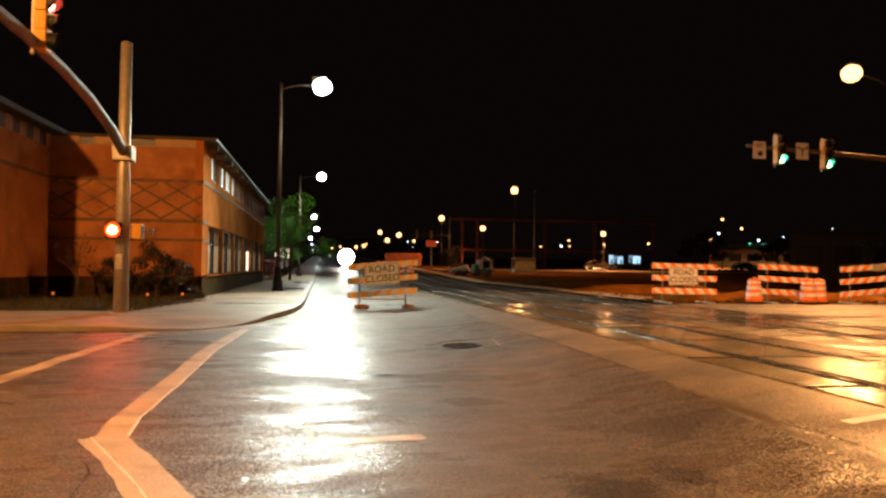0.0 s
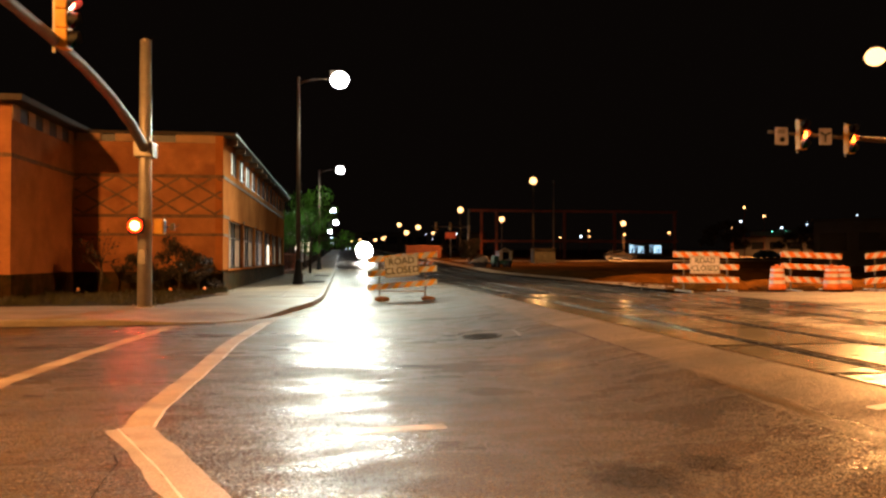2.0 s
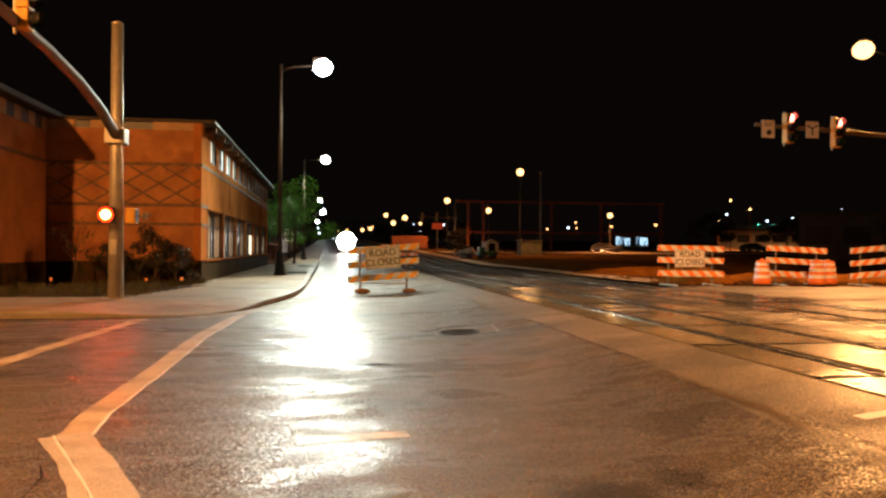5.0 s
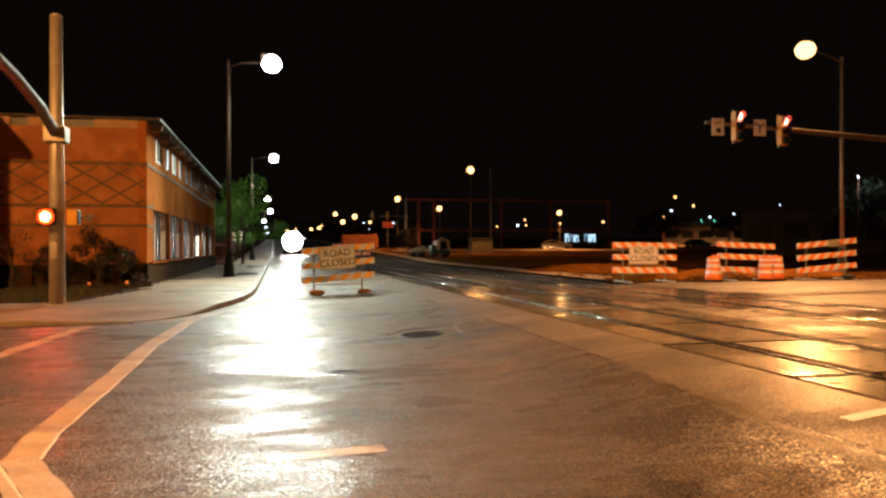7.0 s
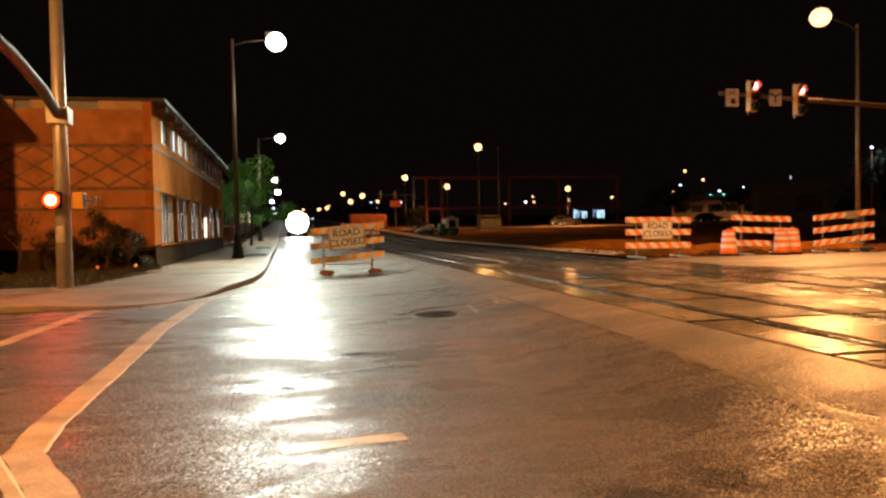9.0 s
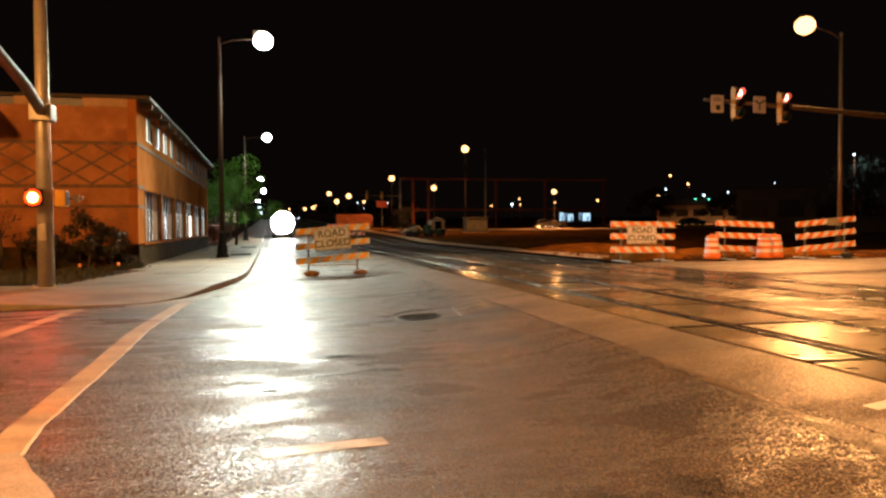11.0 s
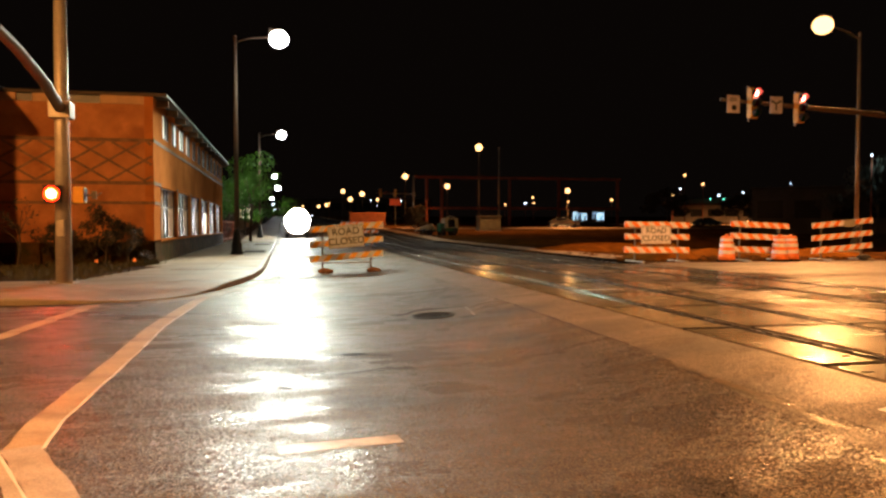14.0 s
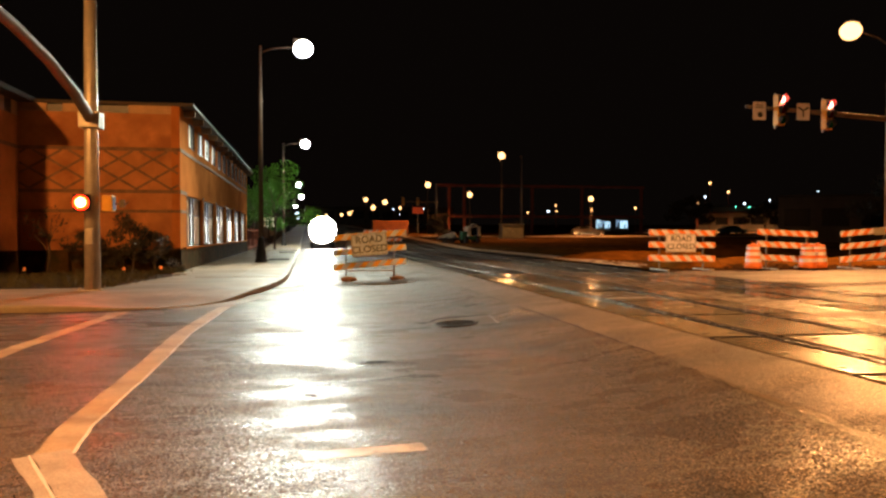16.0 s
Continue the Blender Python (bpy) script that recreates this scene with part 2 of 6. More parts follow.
KERB = mat("kerb_concrete", (0.21, 0.165, 0.115), scale=2.0, vary=0.25, bump=0.25, wet=(0.8, 0.3, 0.7))
PAINT_W = mat("worn_white_road_paint", (0.33, 0.295, 0.29), scale=2.2, vary=0.18, bump=0.5, bump_scale=60, grit=0.25, stain=(0.24, 0.205, 0.19), stain_scale=1.6, stain_at=0.55, wet=(0.9, 0.3, 0.65))
# glossy wet asphalt, its colour lightened to help the lamp sheen
WET_LIP_SHEEN = mat("wet_asphalt_lip_sheen", (0.16, 0.115, 0.07), rough=0.3, spec=1.0, scale=20, vary=0.5, bump=1.0, bump_scale=26, coat=0.9)
# for litter and a road joint, and for the painted shade along the kerb
GRIME_AND_SHADE = mat("wet_grime_and_kerb_shade", (0.022, 0.013, 0.008), rough=0.7, spec=0.2, scale=2, vary=0.4, bump=0.4)
PAINT_OLD = mat("faded_road_paint", (0.44, 0.42, 0.43), scale=3.0, vary=0.3, bump=0.3, bump_scale=90, stain=(0.12, 0.10, 0.08), stain_scale=2.5, wet=(0.9, 0.3, 0.65))
DIRT = mat("wet_dirt", (0.048, 0.021, 0.009), rough=0.95, spec=0.05, scale=0.5, vary=0.6, bump=0.9, bump_scale=14, stain=(0.035, 0.03, 0.02), stain_scale=0.12)
LOT_DIRT = mat("rough_lot_dirt", (0.10, 0.044, 0.013), rough=0.95, spec=0.0, scale=0.8, vary=0.6, bump=1.0, bump_scale=7, stain=(0.05, 0.026, 0.011), stain_scale=0.2)
MOUND = mat("orange_clay", (0.15, 0.058, 0.010), rough=0.95, spec=0.0, scale=0.9, vary=0.4, bump=1.0, bump_scale=9)
DRIFT = mat("wet_brown_silt", (0.075, 0.038, 0.017), scale=2.5, vary=0.4, bump=0.5, bump_scale=30, stain=(0.07, 0.04, 0.02), stain_scale=2.0, wet=(0.9, 0.4, 0.75))
RAIL_RUST = mat("rusty_rail_web", (0.045, 0.03, 0.02), rough=0.9, spec=0.1, scale=6, vary=0.4)
GRAVEL = mat("pale_gravel", (0.30, 0.21, 0.13), rough=0.85, scale=1.2, vary=0.3, bump=0.8, bump_scale=30)
BALLAST = mat("dark_ballast", (0.020, 0.015, 0.011), spec=0.15, rough=0.55, scale=3.0, vary=0.5, bump=1.0, bump_scale=18)
STONE = mat("wet_crushed_stone", (0.045, 0.036, 0.028), rough=0.32, spec=0.6, scale=8.0, vary=0.5, bump=0.3, bump_scale=40)
TIE = mat("creosoted_tie", (0.022, 0.017, 0.013), rough=0.45, scale=4, vary=0.4, bump=0.4, random_piece=0.25)
RAILSTEEL = mat("worn_rail_steel", (0.55, 0.53, 0.50), rough=0.24, metal=0.9, scale=3, vary=0.2, rough_vary=0.1)
RAIL_WET = mat("dark_wet_rail_head", (0.07, 0.066, 0.062), rough=0.24, metal=0.85, scale=5, vary=0.5, rough_vary=0.14, bump=0.5, bump_scale=9)
RUBBER = mat("black_rubber", (0.012, 0.010, 0.009), spec=0.06, rough=0.85, scale=5, vary=0.3, bump=0.2)
BRICK_TAN = mat("tan_brick_wall", (0.45, 0.185, 0.070), rough=0.85, scale=1.1, vary=0.2, bump=0.5, bump_scale=34, spec=0.1, stain=(0.29, 0.11, 0.042), stain_scale=0.45, stain_at=0.5)
STUCCO = mat("pale_plaster", (0.42, 0.148, 0.042), rough=0.85, scale=0.9, vary=0.14, bump=0.2, bump_scale=40, spec=0.0, stain=(0.27, 0.092, 0.026), stain_scale=0.4)
FRIEZE = mat("pale_frieze_plaster", (0.46, 0.28, 0.15), rough=0.85, scale=1.2, vary=0.2, bump=0.2, stain=(0.30, 0.17, 0.09), stain_scale=0.8)
BAND = mat("brown_brick_band", (0.19, 0.105, 0.052), rough=0.85, scale=3, vary=0.3, bump=0.4, bump_scale=40)
PLINTH = mat("mossy_dark_plinth", (0.062, 0.034, 0.012), rough=0.95, spec=0.03, scale=2.2, vary=0.45, bump=0.9, bump_scale=22, stain=(0.026, 0.025, 0.008), stain_scale=1.6, stain_at=0.48)
ROOFEDGE = mat("roof_edge_metal", (0.045, 0.033, 0.024), rough=0.75, metal=0.0, scale=2, vary=0.2)
FRAME_DARK = mat("dark_window_frame", (0.05, 0.042, 0.035), rough=0.45, scale=4, vary=0.25)
GALV = mat("galvanised_steel", (0.42, 0.38, 0.33), rough=0.48, metal=0.5, scale=3, vary=0.18, rough_vary=0.12, bump=0.05)
PAINTED_POLE = mat("dark_painted_pole", (0.085, 0.055, 0.038), spec=0.2, rough=0.75, metal=0.0, scale=4, vary=0.2)
GALV_DULL = mat("darker_galvanised_steel", (0.13, 0.10, 0.075), rough=0.6, metal=0.2, scale=3, vary=0.2)
BLACK_BASE = mat("black_cast_base", (0.008, 0.007, 0.006), spec=0.3, rough=0.5, scale=8, vary=0.3, bump=0.15)
SIGNAL_YELLOW = mat("signal_yellow_paint", (0.62, 0.31, 0.022), rough=0.45, scale=5, vary=0.15)
SIGNAL_DARK = mat("signal_black", (0.02, 0.02, 0.02), rough=0.5, scale=6, vary=0.2)
SHEET_WHITE = mat("white_sign_sheeting", (0.66, 0.61, 0.74), rough=0.4, scale=3, vary=0.08, stain=(0.52, 0.51, 0.52), stain_scale=2.2, stain_at=0.58)
# the same white sheeting, with paler light put into a bluish base colour
SHEET_COOL_LIT = mat("white_sheeting_cool_lit", (0.62, 0.71, 0.86), rough=0.4, scale=3, vary=0.1, stain=(0.5, 0.53, 0.58), stain_scale=2.2, stain_at=0.58)
SHEET_ORANGE = mat("orange_sheeting", (0.78, 0.20, 0.03), rough=0.4, scale=4, vary=0.12)
SHEET_AMBER = mat("amber_sheeting", (0.84, 0.43, 0.03), rough=0.4, scale=4, vary=0.12)
BLACK_INK = mat("black_lettering", (0.02, 0.02, 0.02), rough=0.5, scale=6, vary=0.2)
BARREL_ORANGE = mat("orange_plastic", (0.70, 0.16, 0.03), rough=0.45, scale=4, vary=0.15)
CONTAINER_PAINT = mat("faded_orange_container_paint", (0.20, 0.062, 0.022), rough=0.7, spec=0.2, scale=1.5, vary=0.3)
SANDBAG = mat("sandbag_weave", (0.25, 0.13, 0.06), rough=0.9, scale=8, vary=0.25, bump=0.5, bump_scale=120)
BARK = mat("bark", (0.09, 0.065, 0.045), rough=0.9, scale=7, vary=0.4, bump=0.9, bump_scale=30)
LEAF = mat("leaves", (0.05, 0.14, 0.024), rough=0.6, scale=3, vary=0.5)
_lt = LEAF.node_tree
_thin, _both = _lt.nodes.new("ShaderNodeBsdfTranslucent"), _lt.nodes.new("ShaderNodeMixShader")
_thin.inputs["Color"].default_value = (0.05, 0.12, 0.012, 1)
_both.inputs["Fac"].default_value = 0.4
_lt.links.new(_lt.nodes["Principled BSDF"].outputs[0], _both.inputs[1])
_lt.links.new(_thin.outputs[0], _both.inputs[2])
_lt.links.new(_both.outputs[0], _lt.nodes["Material Output"].inputs["Surface"])
WEED = mat("dull_weeds", (0.055, 0.05, 0.016), rough=0.7, scale=4, vary=0.5)
LEAF_DARK = mat("dull_bush_leaves", (0.04, 0.03, 0.014), rough=0.65, scale=5, vary=0.5)
RUST_STEEL = mat("red_oxide_steel", (0.26, 0.06, 0.025), rough=0.7, scale=1.2, vary=0.3)
FAR_WALL = mat("far_painted_wall", (0.30, 0.26, 0.21), rough=0.85, scale=0.4, vary=0.2)
FAR_DARK = mat("far_dark_wall", (0.09, 0.075, 0.06), rough=0.85, scale=0.4, vary=0.3)
CAR_PAINT = mat("dark_car_paint", (0.06, 0.065, 0.08), rough=0.25, metal=0.3, scale=2, vary=0.1, coat=0.6)
CAR_PALE = mat("pale_car_paint", (0.45, 0.44, 0.42), rough=0.25, metal=0.2, scale=2, vary=0.1, coat=0.6)
CAR_GLASS = mat("car_glass", (0.015, 0.017, 0.02), rough=0.06, scale=3, vary=0.1, spec=0.8)
TYRE = mat("tyre", (0.018, 0.018, 0.018), rough=0.8, scale=6, vary=0.3)
MACHINE_GREEN = mat("green_machine_paint", (0.03, 0.16, 0.09), rough=0.5, scale=3, vary=0.25)
MACHINE_PALE = mat("pale_machine_paint", (0.66, 0.62, 0.52), rough=0.5, scale=3, vary=0.25)
CABINET = mat("grey_green_cabinet", (0.20, 0.19, 0.12), rough=0.6, scale=2, vary=0.2)

POST_DARK = mat("dark_lamp_post_paint", (0.024, 0.014, 0.009), rough=0.7, scale=3, vary=0.3)
TRUCK_DARK = mat("dirty_dark_truck_paint", (0.012, 0.012, 0.013), rough=0.8, scale=3, vary=0.3, spec=0.2)
FADED = mat("ghost_of_road_paint", (0.115, 0.082, 0.055), rough=0.5, scale=4.0, vary=0.3, bump=0.6, bump_scale=75, wet=(0.5, 0.3, 0.6))
BLUE_TARP = mat("blue_tarpaulin", (0.03, 0.09, 0.16), rough=0.6, scale=3, vary=0.2)
GLASS = bpy.data.materials.new("window_glass")
GLASS.use_nodes = True
_g = GLASS.node_tree
_b = _g.nodes["Principled BSDF"]
_b.inputs["Base Color"].default_value = (0.02, 0.02, 0.022, 1)
_b.inputs["Roughness"].default_value = 0.3
_b.inputs["Specular IOR Level"].default_value = 0.15

GLOW_LED = glow("led_lens_glow", (0.90, 1.0, 0.97), 45)
GLOW_SODIUM = glow("sodium_lens_glow", (1.0, 0.52, 0.2), 3.8)
PAINT_TAN = mat("dirty_tan_road_paint", (0.34, 0.255, 0.175), scale=2.2, vary=0.25, bump=0.5, bump_scale=60, grit=0.25, stain=(0.20, 0.13, 0.075), stain_scale=1.6, stain_at=0.5, wet=(0.9, 0.35, 0.7))
PAINT_FRESH = mat("white_road_paint", (0.62, 0.61, 0.66), scale=3, vary=0.12, bump=0.4, bump_scale=80, wet=(0.9, 0.3, 0.6))
GLOW_WARM = glow("far_warm_glow", (1.0, 0.48, 0.16), 5)
GLOW_COOL = glow("far_cool_glow", (0.70, 0.82, 1.0), 5)
GLOW_GREEN = glow("far_green_glow", (0.15, 1.0, 0.65), 5)
GLOW_RED = glow("tail_glow", (1.0, 0.06, 0.03), 10)
GLOW_HEAD = glow("headlight_glow", (1.0, 0.96, 0.86), 65)
GLOW_HAND = glow("red_hand_glow", (1.0, 0.05, 0.01), 420)
GLOW_HALO = glow("red_halo_glow", (1.0, 0.012, 0.0015), 26)
GLOW_BULB = glow("signal_bulb_glow", (1.0, 0.95, 0.85), 60)
GLOW_ROOM = glow("lit_room_glow", (1.0, 0.84, 0.6), 1.6)
GLOW_SHOP = glow("shop_glow", (0.50, 0.80, 1.0), 1.6)
GLOW_SHOP_DIM = glow("dim_shop_glow", (0.45, 0.72, 1.0), 0.45)
GLOW_DIM = glow("dim_room_glow", (1.0, 0.72, 0.42), 0.25)
GLOW_CLASS = glow("cool_ceiling_glow", (0.92, 1.0, 0.9), 1.0)
GLOW_CLASS_DIM = glow("dim_cool_ceiling_glow", (0.95, 0.95, 0.8), 0.42)
LENS_RED = tinted("red_lens", (1.0, 0.10, 0.065))
LENS_YELLOW = tinted("yellow_lens", (1.0, 0.11, 0.006))
LENS_GREEN = tinted("green_lens", (0.06, 0.9, 0.5))


# ---------------------------------------------------------------- mesh helpers
def rise(x, y):
    """Height of the ground: the crossing is humped under the tracks, and the street climbs gently far off."""
    s = min(1.0, max(0.0, (x - 2.6) / 3.0))
    far = max(0.0, min(y, 320.0) - 60.0) * 0.02
    return 0.28 * s * s * (3 - 2 * s) + far


def mesh_of(name, bm, material):
    me = bpy.data.meshes.new(name)
    bm.to_mesh(me)
    bm.free()
    for m in material if isinstance(material, (list, tuple)) else [material]:
        me.materials.append(m)
    return me


def part(name, bm, material, parent=None, label="", smooth=False):
    me = mesh_of(name, bm, material)
    if smooth:
        me.polygons.foreach_set("use_smooth", [True] * len(me.polygons))
        me.update()
    ob = new(name, me)
    if parent is not None:
        ob.parent = parent
    if label:
        ob["label"] = label
    return ob


def thing(name, x, y, z=None, rz=0, label="", category="", group="", kind=""):
    ob = new(name)
    ob.empty_display_size = 0.2
    ob.matrix_basis = pose(x, y, rise(x, y) if z is None else z, 0, 0, rz)
    return tagged(ob, label, category, group, kind)


def box(bm, x0, x1, y0, y1, z0, z1, bevel=0.0, m=None):
    r = bmesh.ops.create_cube(bm, size=1, matrix=Matrix.LocRotScale(((x0 + x1) / 2, (y0 + y1) / 2, (z0 + z1) / 2), None, (abs(x1 - x0), abs(y1 - y0), abs(z1 - z0))))
    vs = r["verts"]
    if bevel:
        es = list({e for v in vs for e in v.link_edges})
        g = bmesh.ops.bevel(bm, geom=es, offset=bevel, segments=2, affect="EDGES", profile=0.6)
        vs = list({v for f in g["faces"] for v in f.verts} | {v for v in vs if v.is_valid})
    if m is not None:
        bmesh.ops.transform(bm, matrix=m, verts=vs)
    return vs


def tube(bm, pts, radii, seg=12, cap=True):
    """A tapered tube through points."""
    rings = []
    n = len(pts)
    for i, (p, r) in enumerate(zip(pts, radii)):
        p = Vector(p)
        d = Vector(pts[min(i + 1, n - 1)]) - Vector(pts[max(i - 1, 0)])
        q = d.to_track_quat("Z", "Y")
        rings.append([bm.verts.new(p + q @ Vector((math.cos(2 * math.pi * k / seg) * r, math.sin(2 * math.pi * k / seg) * r, 0))) for k in range(seg)])
    for a, c in zip(rings, rings[1:]):
        for k in range(seg):
            bm.faces.new((a[k], a[(k + 1) % seg], c[(k + 1) % seg], c[k]))
    if cap:
        bm.faces.new(list(reversed(rings[0])))
        bm.faces.new(rings[-1])


def lathe(bm, profile, seg=20, m=None):
    """A turned body from (radius, height) pairs."""
    rings = []
    for r, z in profile:
        rings.append([bm.verts.new((math.cos(2 * math.pi * k / seg) * r, math.sin(2 * math.pi * k / seg) * r, z)) for k in range(seg)])
    for a, c in zip(rings, rings[1:]):
        for k in range(seg):
            bm.faces.new((a[k], a[(k + 1) % seg], c[(k + 1) % seg], c[k]))
    bm.faces.new(list(reversed(rings[0])))
    bm.faces.new(rings[-1])
    if m is not None:
        bmesh.ops.transform(bm, matrix=m, verts=[v for ring in rings for v in ring])


def sheet(name, xs, ys, lift, material, kind="structure", label="", parent=None, height=None):
    """A grid that follows the ground."""
    bm = bmesh.new()
    f = height or rise
    vs = [[bm.verts.new((x, y, f(x, y) + lift)) for x in xs] for y in ys]
    for j in range(len(ys) - 1):
        for i in range(len(xs) - 1):
            bm.faces.new((vs[j][i], vs[j][i + 1], vs[j + 1][i + 1], vs[j + 1][i]))
    ob = part(name, bm, material, parent, smooth=True)
    return tagged(ob, label, "", "", kind) if kind else ob


def steps(a, b, n):
    return [a + (b - a) * i / n for i in range(n + 1)]


HUMP = [2.4, 2.8, 3.2, 3.6, 4.0, 4.4, 4.8, 5.2, 5.6]

# ---------------------------------------------------------------- ground, road, crossing
XS = [-900, -300, -80, -30, -10, 0] + HUMP + [12, 20, 30, 60, 120, 300, 900]
YS = [-300, -60, -25, 0, 15, 25, 40, 60, 80, 120, 160, 220, 320, 700, 2000]
sheet("ground", XS, YS, -0.32, DIRT, label="dark wet dirt ground reaching the horizon")
sheet("road", [-80, -40, -20, -8, 0] + HUMP[:6], [-25, -12, -4, 0, 4, 8, 12, 16, 22, 30, 45, 60, 90, 140, 200, 320], 0.0, ASPHALT, label="wet patched asphalt road with glossy streaks")
sheet("road_strip", [4.404, 4.8, 5.2, 5.31], [-25, 0, 22.3], 0.002, ASPHALT_PALE, label="paler worn asphalt strip beside the tracks")
sheet("road_east", [12.52, 16, 22, 40, 70], [-25, 0, 10, 22.3], 0.0, ASPHALT_PALE, label="worn damp asphalt beyond the tracks")
sheet("road_strip_between_tracks", [8.42, 8.9, 9.48], [-25, 0, 22.3], -0.012, ASPHALT, label="dark asphalt between the two tracks")
sheet("road_shoulder", [4.404, 4.8, 5.2, 5.4], [22.3, 40, 60, 120, 200, 320], -0.03, ASPHALT, label="wet asphalt shoulder beside the tracks")
sheet("ballast", [5.4, 8, 10, 13.0], [22.3, 40, 60, 120, 200, 320], -0.17, BALLAST, label="dark wet ballast of the railway")
sheet("gravel_track", [13.0, 13.8, 14.6], [26, 40, 60, 120, 200, 320], -0.02, GRAVEL, label="pale gravel edge along the railway")
sheet("dirt_lot", [13.0, 16, 22, 40, 80, 200], [22.3, 26, 40, 60, 80, 120, 200, 320], -0.035, LOT_DIRT, label="bare dark dirt lot beyond the barricades")
sheet("far_lane", [16, 40, 80, 160], [96, 104], 0.06, GRAVEL, label="pale far lane lit by sodium lamps")
sheet("far_lane", [60, 90, 160], [122, 132], 0.06, GRAVEL, label="pale far lane lit by sodium lamps")

# raised corner pavement with a dropped kerb at the crosswalk
EDGE = [(-80, 14.7), (-40, 14.7), (-20, 14.7), (-10, 14.7), (-6, 14.7), (-4.4, 14.7), (-3.2, 14.75), (-2.4, 15.05), (-1.8, 15.55), (-1.4, 16.2), (-1.1, 17.1),
        (-0.85, 18.2), (-0.55, 19.8), (-0.32, 21.6), (-0.2, 23.6), (-0.15, 26), (-0.15, 40), (-0.15, 60), (-0.15, 100), (-0.15, 160), (-0.15, 320)]


def kerb_top(x, y):
    """Height of the kerb: flush where the crosswalk meets it."""
    d = math.hypot(x + 2.0, y - 15.4)
    s = min(1.0, max(0.0, (d - 0.4) / 2.8))
    return 0.02 + 0.13 * s * s * (3 - 2 * s) + rise(min(x, 0), y)


def pavement():
    e = [Vector((*p, 0)) for p in EDGE]
    rows = []
    for i, p in enumerate(e):
        d = (e[min(i + 1, len(e) - 1)] - e[max(i - 1, 0)]).normalized()
        nrm = Vector((-d.y, d.x, 0))
        rows.append((p, nrm))
    kb = bmesh.new()
    vs = []
    for p, nrm in rows:
        a, c = p, p + nrm * 0.17
        z = kerb_top(a.x, a.y)
        o = a + nrm * 0.025
        vs.append([kb.verts.new((a.x, a.y, -0.05 + rise(min(a.x, 0), a.y))), kb.verts.new((a.x, a.y, z - 0.03)), kb.verts.new((o.x, o.y, z)), kb.verts.new((c.x, c.y, z + 0.002)), kb.verts.new((c.x, c.y, z - 0.06))])
    for a, c in zip(vs, vs[1:]):
        for k in range(4):
            kb.faces.new((a[k], a[k + 1], c[k + 1], c[k]))
    tagged(part("kerb", kb, KERB, smooth=False), "damp concrete kerb round the street corner", "", "", "structure")
    inner = [p + nrm * 0.1 for p, nrm in rows]

    def paved(x, y):
        """Inside the kerb line, and in front of the yard."""
        if y > 19.4 and x < -4.75 + (y - 19.4) * 0.18:
            return False
        hit = False
        poly = [(q.x, q.y) for q in inner] + [(-80, 320)]
        for (xa, ya), (xb, yb) in zip(poly, poly[1:] + poly[:1]):
            if (ya > y) != (yb > y) and x < xa + (y - ya) / (yb - ya) * (xb - xa):
                hit = not hit
        return hit

    bm = bmesh.new()
    st, made = 0.12, {}

    def vert(i, j):
        if (i, j) not in made:
            x, y = -9.0 + i * st, 14.6 + j * st
            made[i, j] = bm.verts.new((x, y, kerb_top(x, y) - 0.001))
        return made[i, j]

    for j in range(100):
        for i in range(76):
            if paved(-9.0 + (i + 0.5) * st, 14.6 + (j + 0.5) * st):
                bm.faces.new((vert(i, j), vert(i + 1, j), vert(i + 1, j + 1), vert(i, j + 1)))
    tagged(part("pavement", bm, CONCRETE, smooth=True), "damp pale concrete pavement round the corner", "", "", "structure")


pavement()
sheet("pavement", [-80, -40, -20, -9.002], [14.86, 17, 19.4], 0.149, CONCRETE, label="damp pale concrete pavement along the crossing street", height=lambda x, y: 0.0)
sheet("pavement", [-3.06, -1.5, -0.325], [26.602, 40, 60, 100, 160, 320], 0.149, CONCRETE, label="damp pale concrete pavement along the closed street", height=lambda x, y: rise(0, y))
sheet("yard", [-90, -30, -15, -9, -3.2], [17.5, 20, 24, 28, 40, 60, 90, 320], 0.12, DIRT, label="bare earth yard in front of the building",
      height=lambda x, y: rise(min(x, 0), y))
tagged(part("street_pavement", (lambda b: (box(b, -4.16, -3.05, 26.0, 62, 0.02, 0.146), b)[1])(bmesh.new()), CONCRETE), "damp concrete pavement beside the building", "", "", "structure")


# paving slabs of the street pavement, and two dark planting squares
SLAB_BM = bmesh.new()
box(SLAB_BM, -0.66, 0.66, -0.74, 0.74, -0.05, 0.012, 0.008)
SLAB_MESH = mesh_of("slab", SLAB_BM, CONCRETE)
SLABS = thing("paving", 0, 0, 0, label="square damp concrete paving slabs of the street pavement", kind="structure")
for _k in range(26):
    for _c in (-2.36, -1.02):
        ob = new("slab", SLAB_MESH)
        ob.parent = SLABS
        _y = 24.4 + 1.5 * _k
        ob.matrix_basis = pose(_c, _y, 0.15 + rise(-1, _y) + random.uniform(-0.003, 0.003), random.uniform(-0.15, 0.15), random.uniform(-0.15, 0.15), 0)


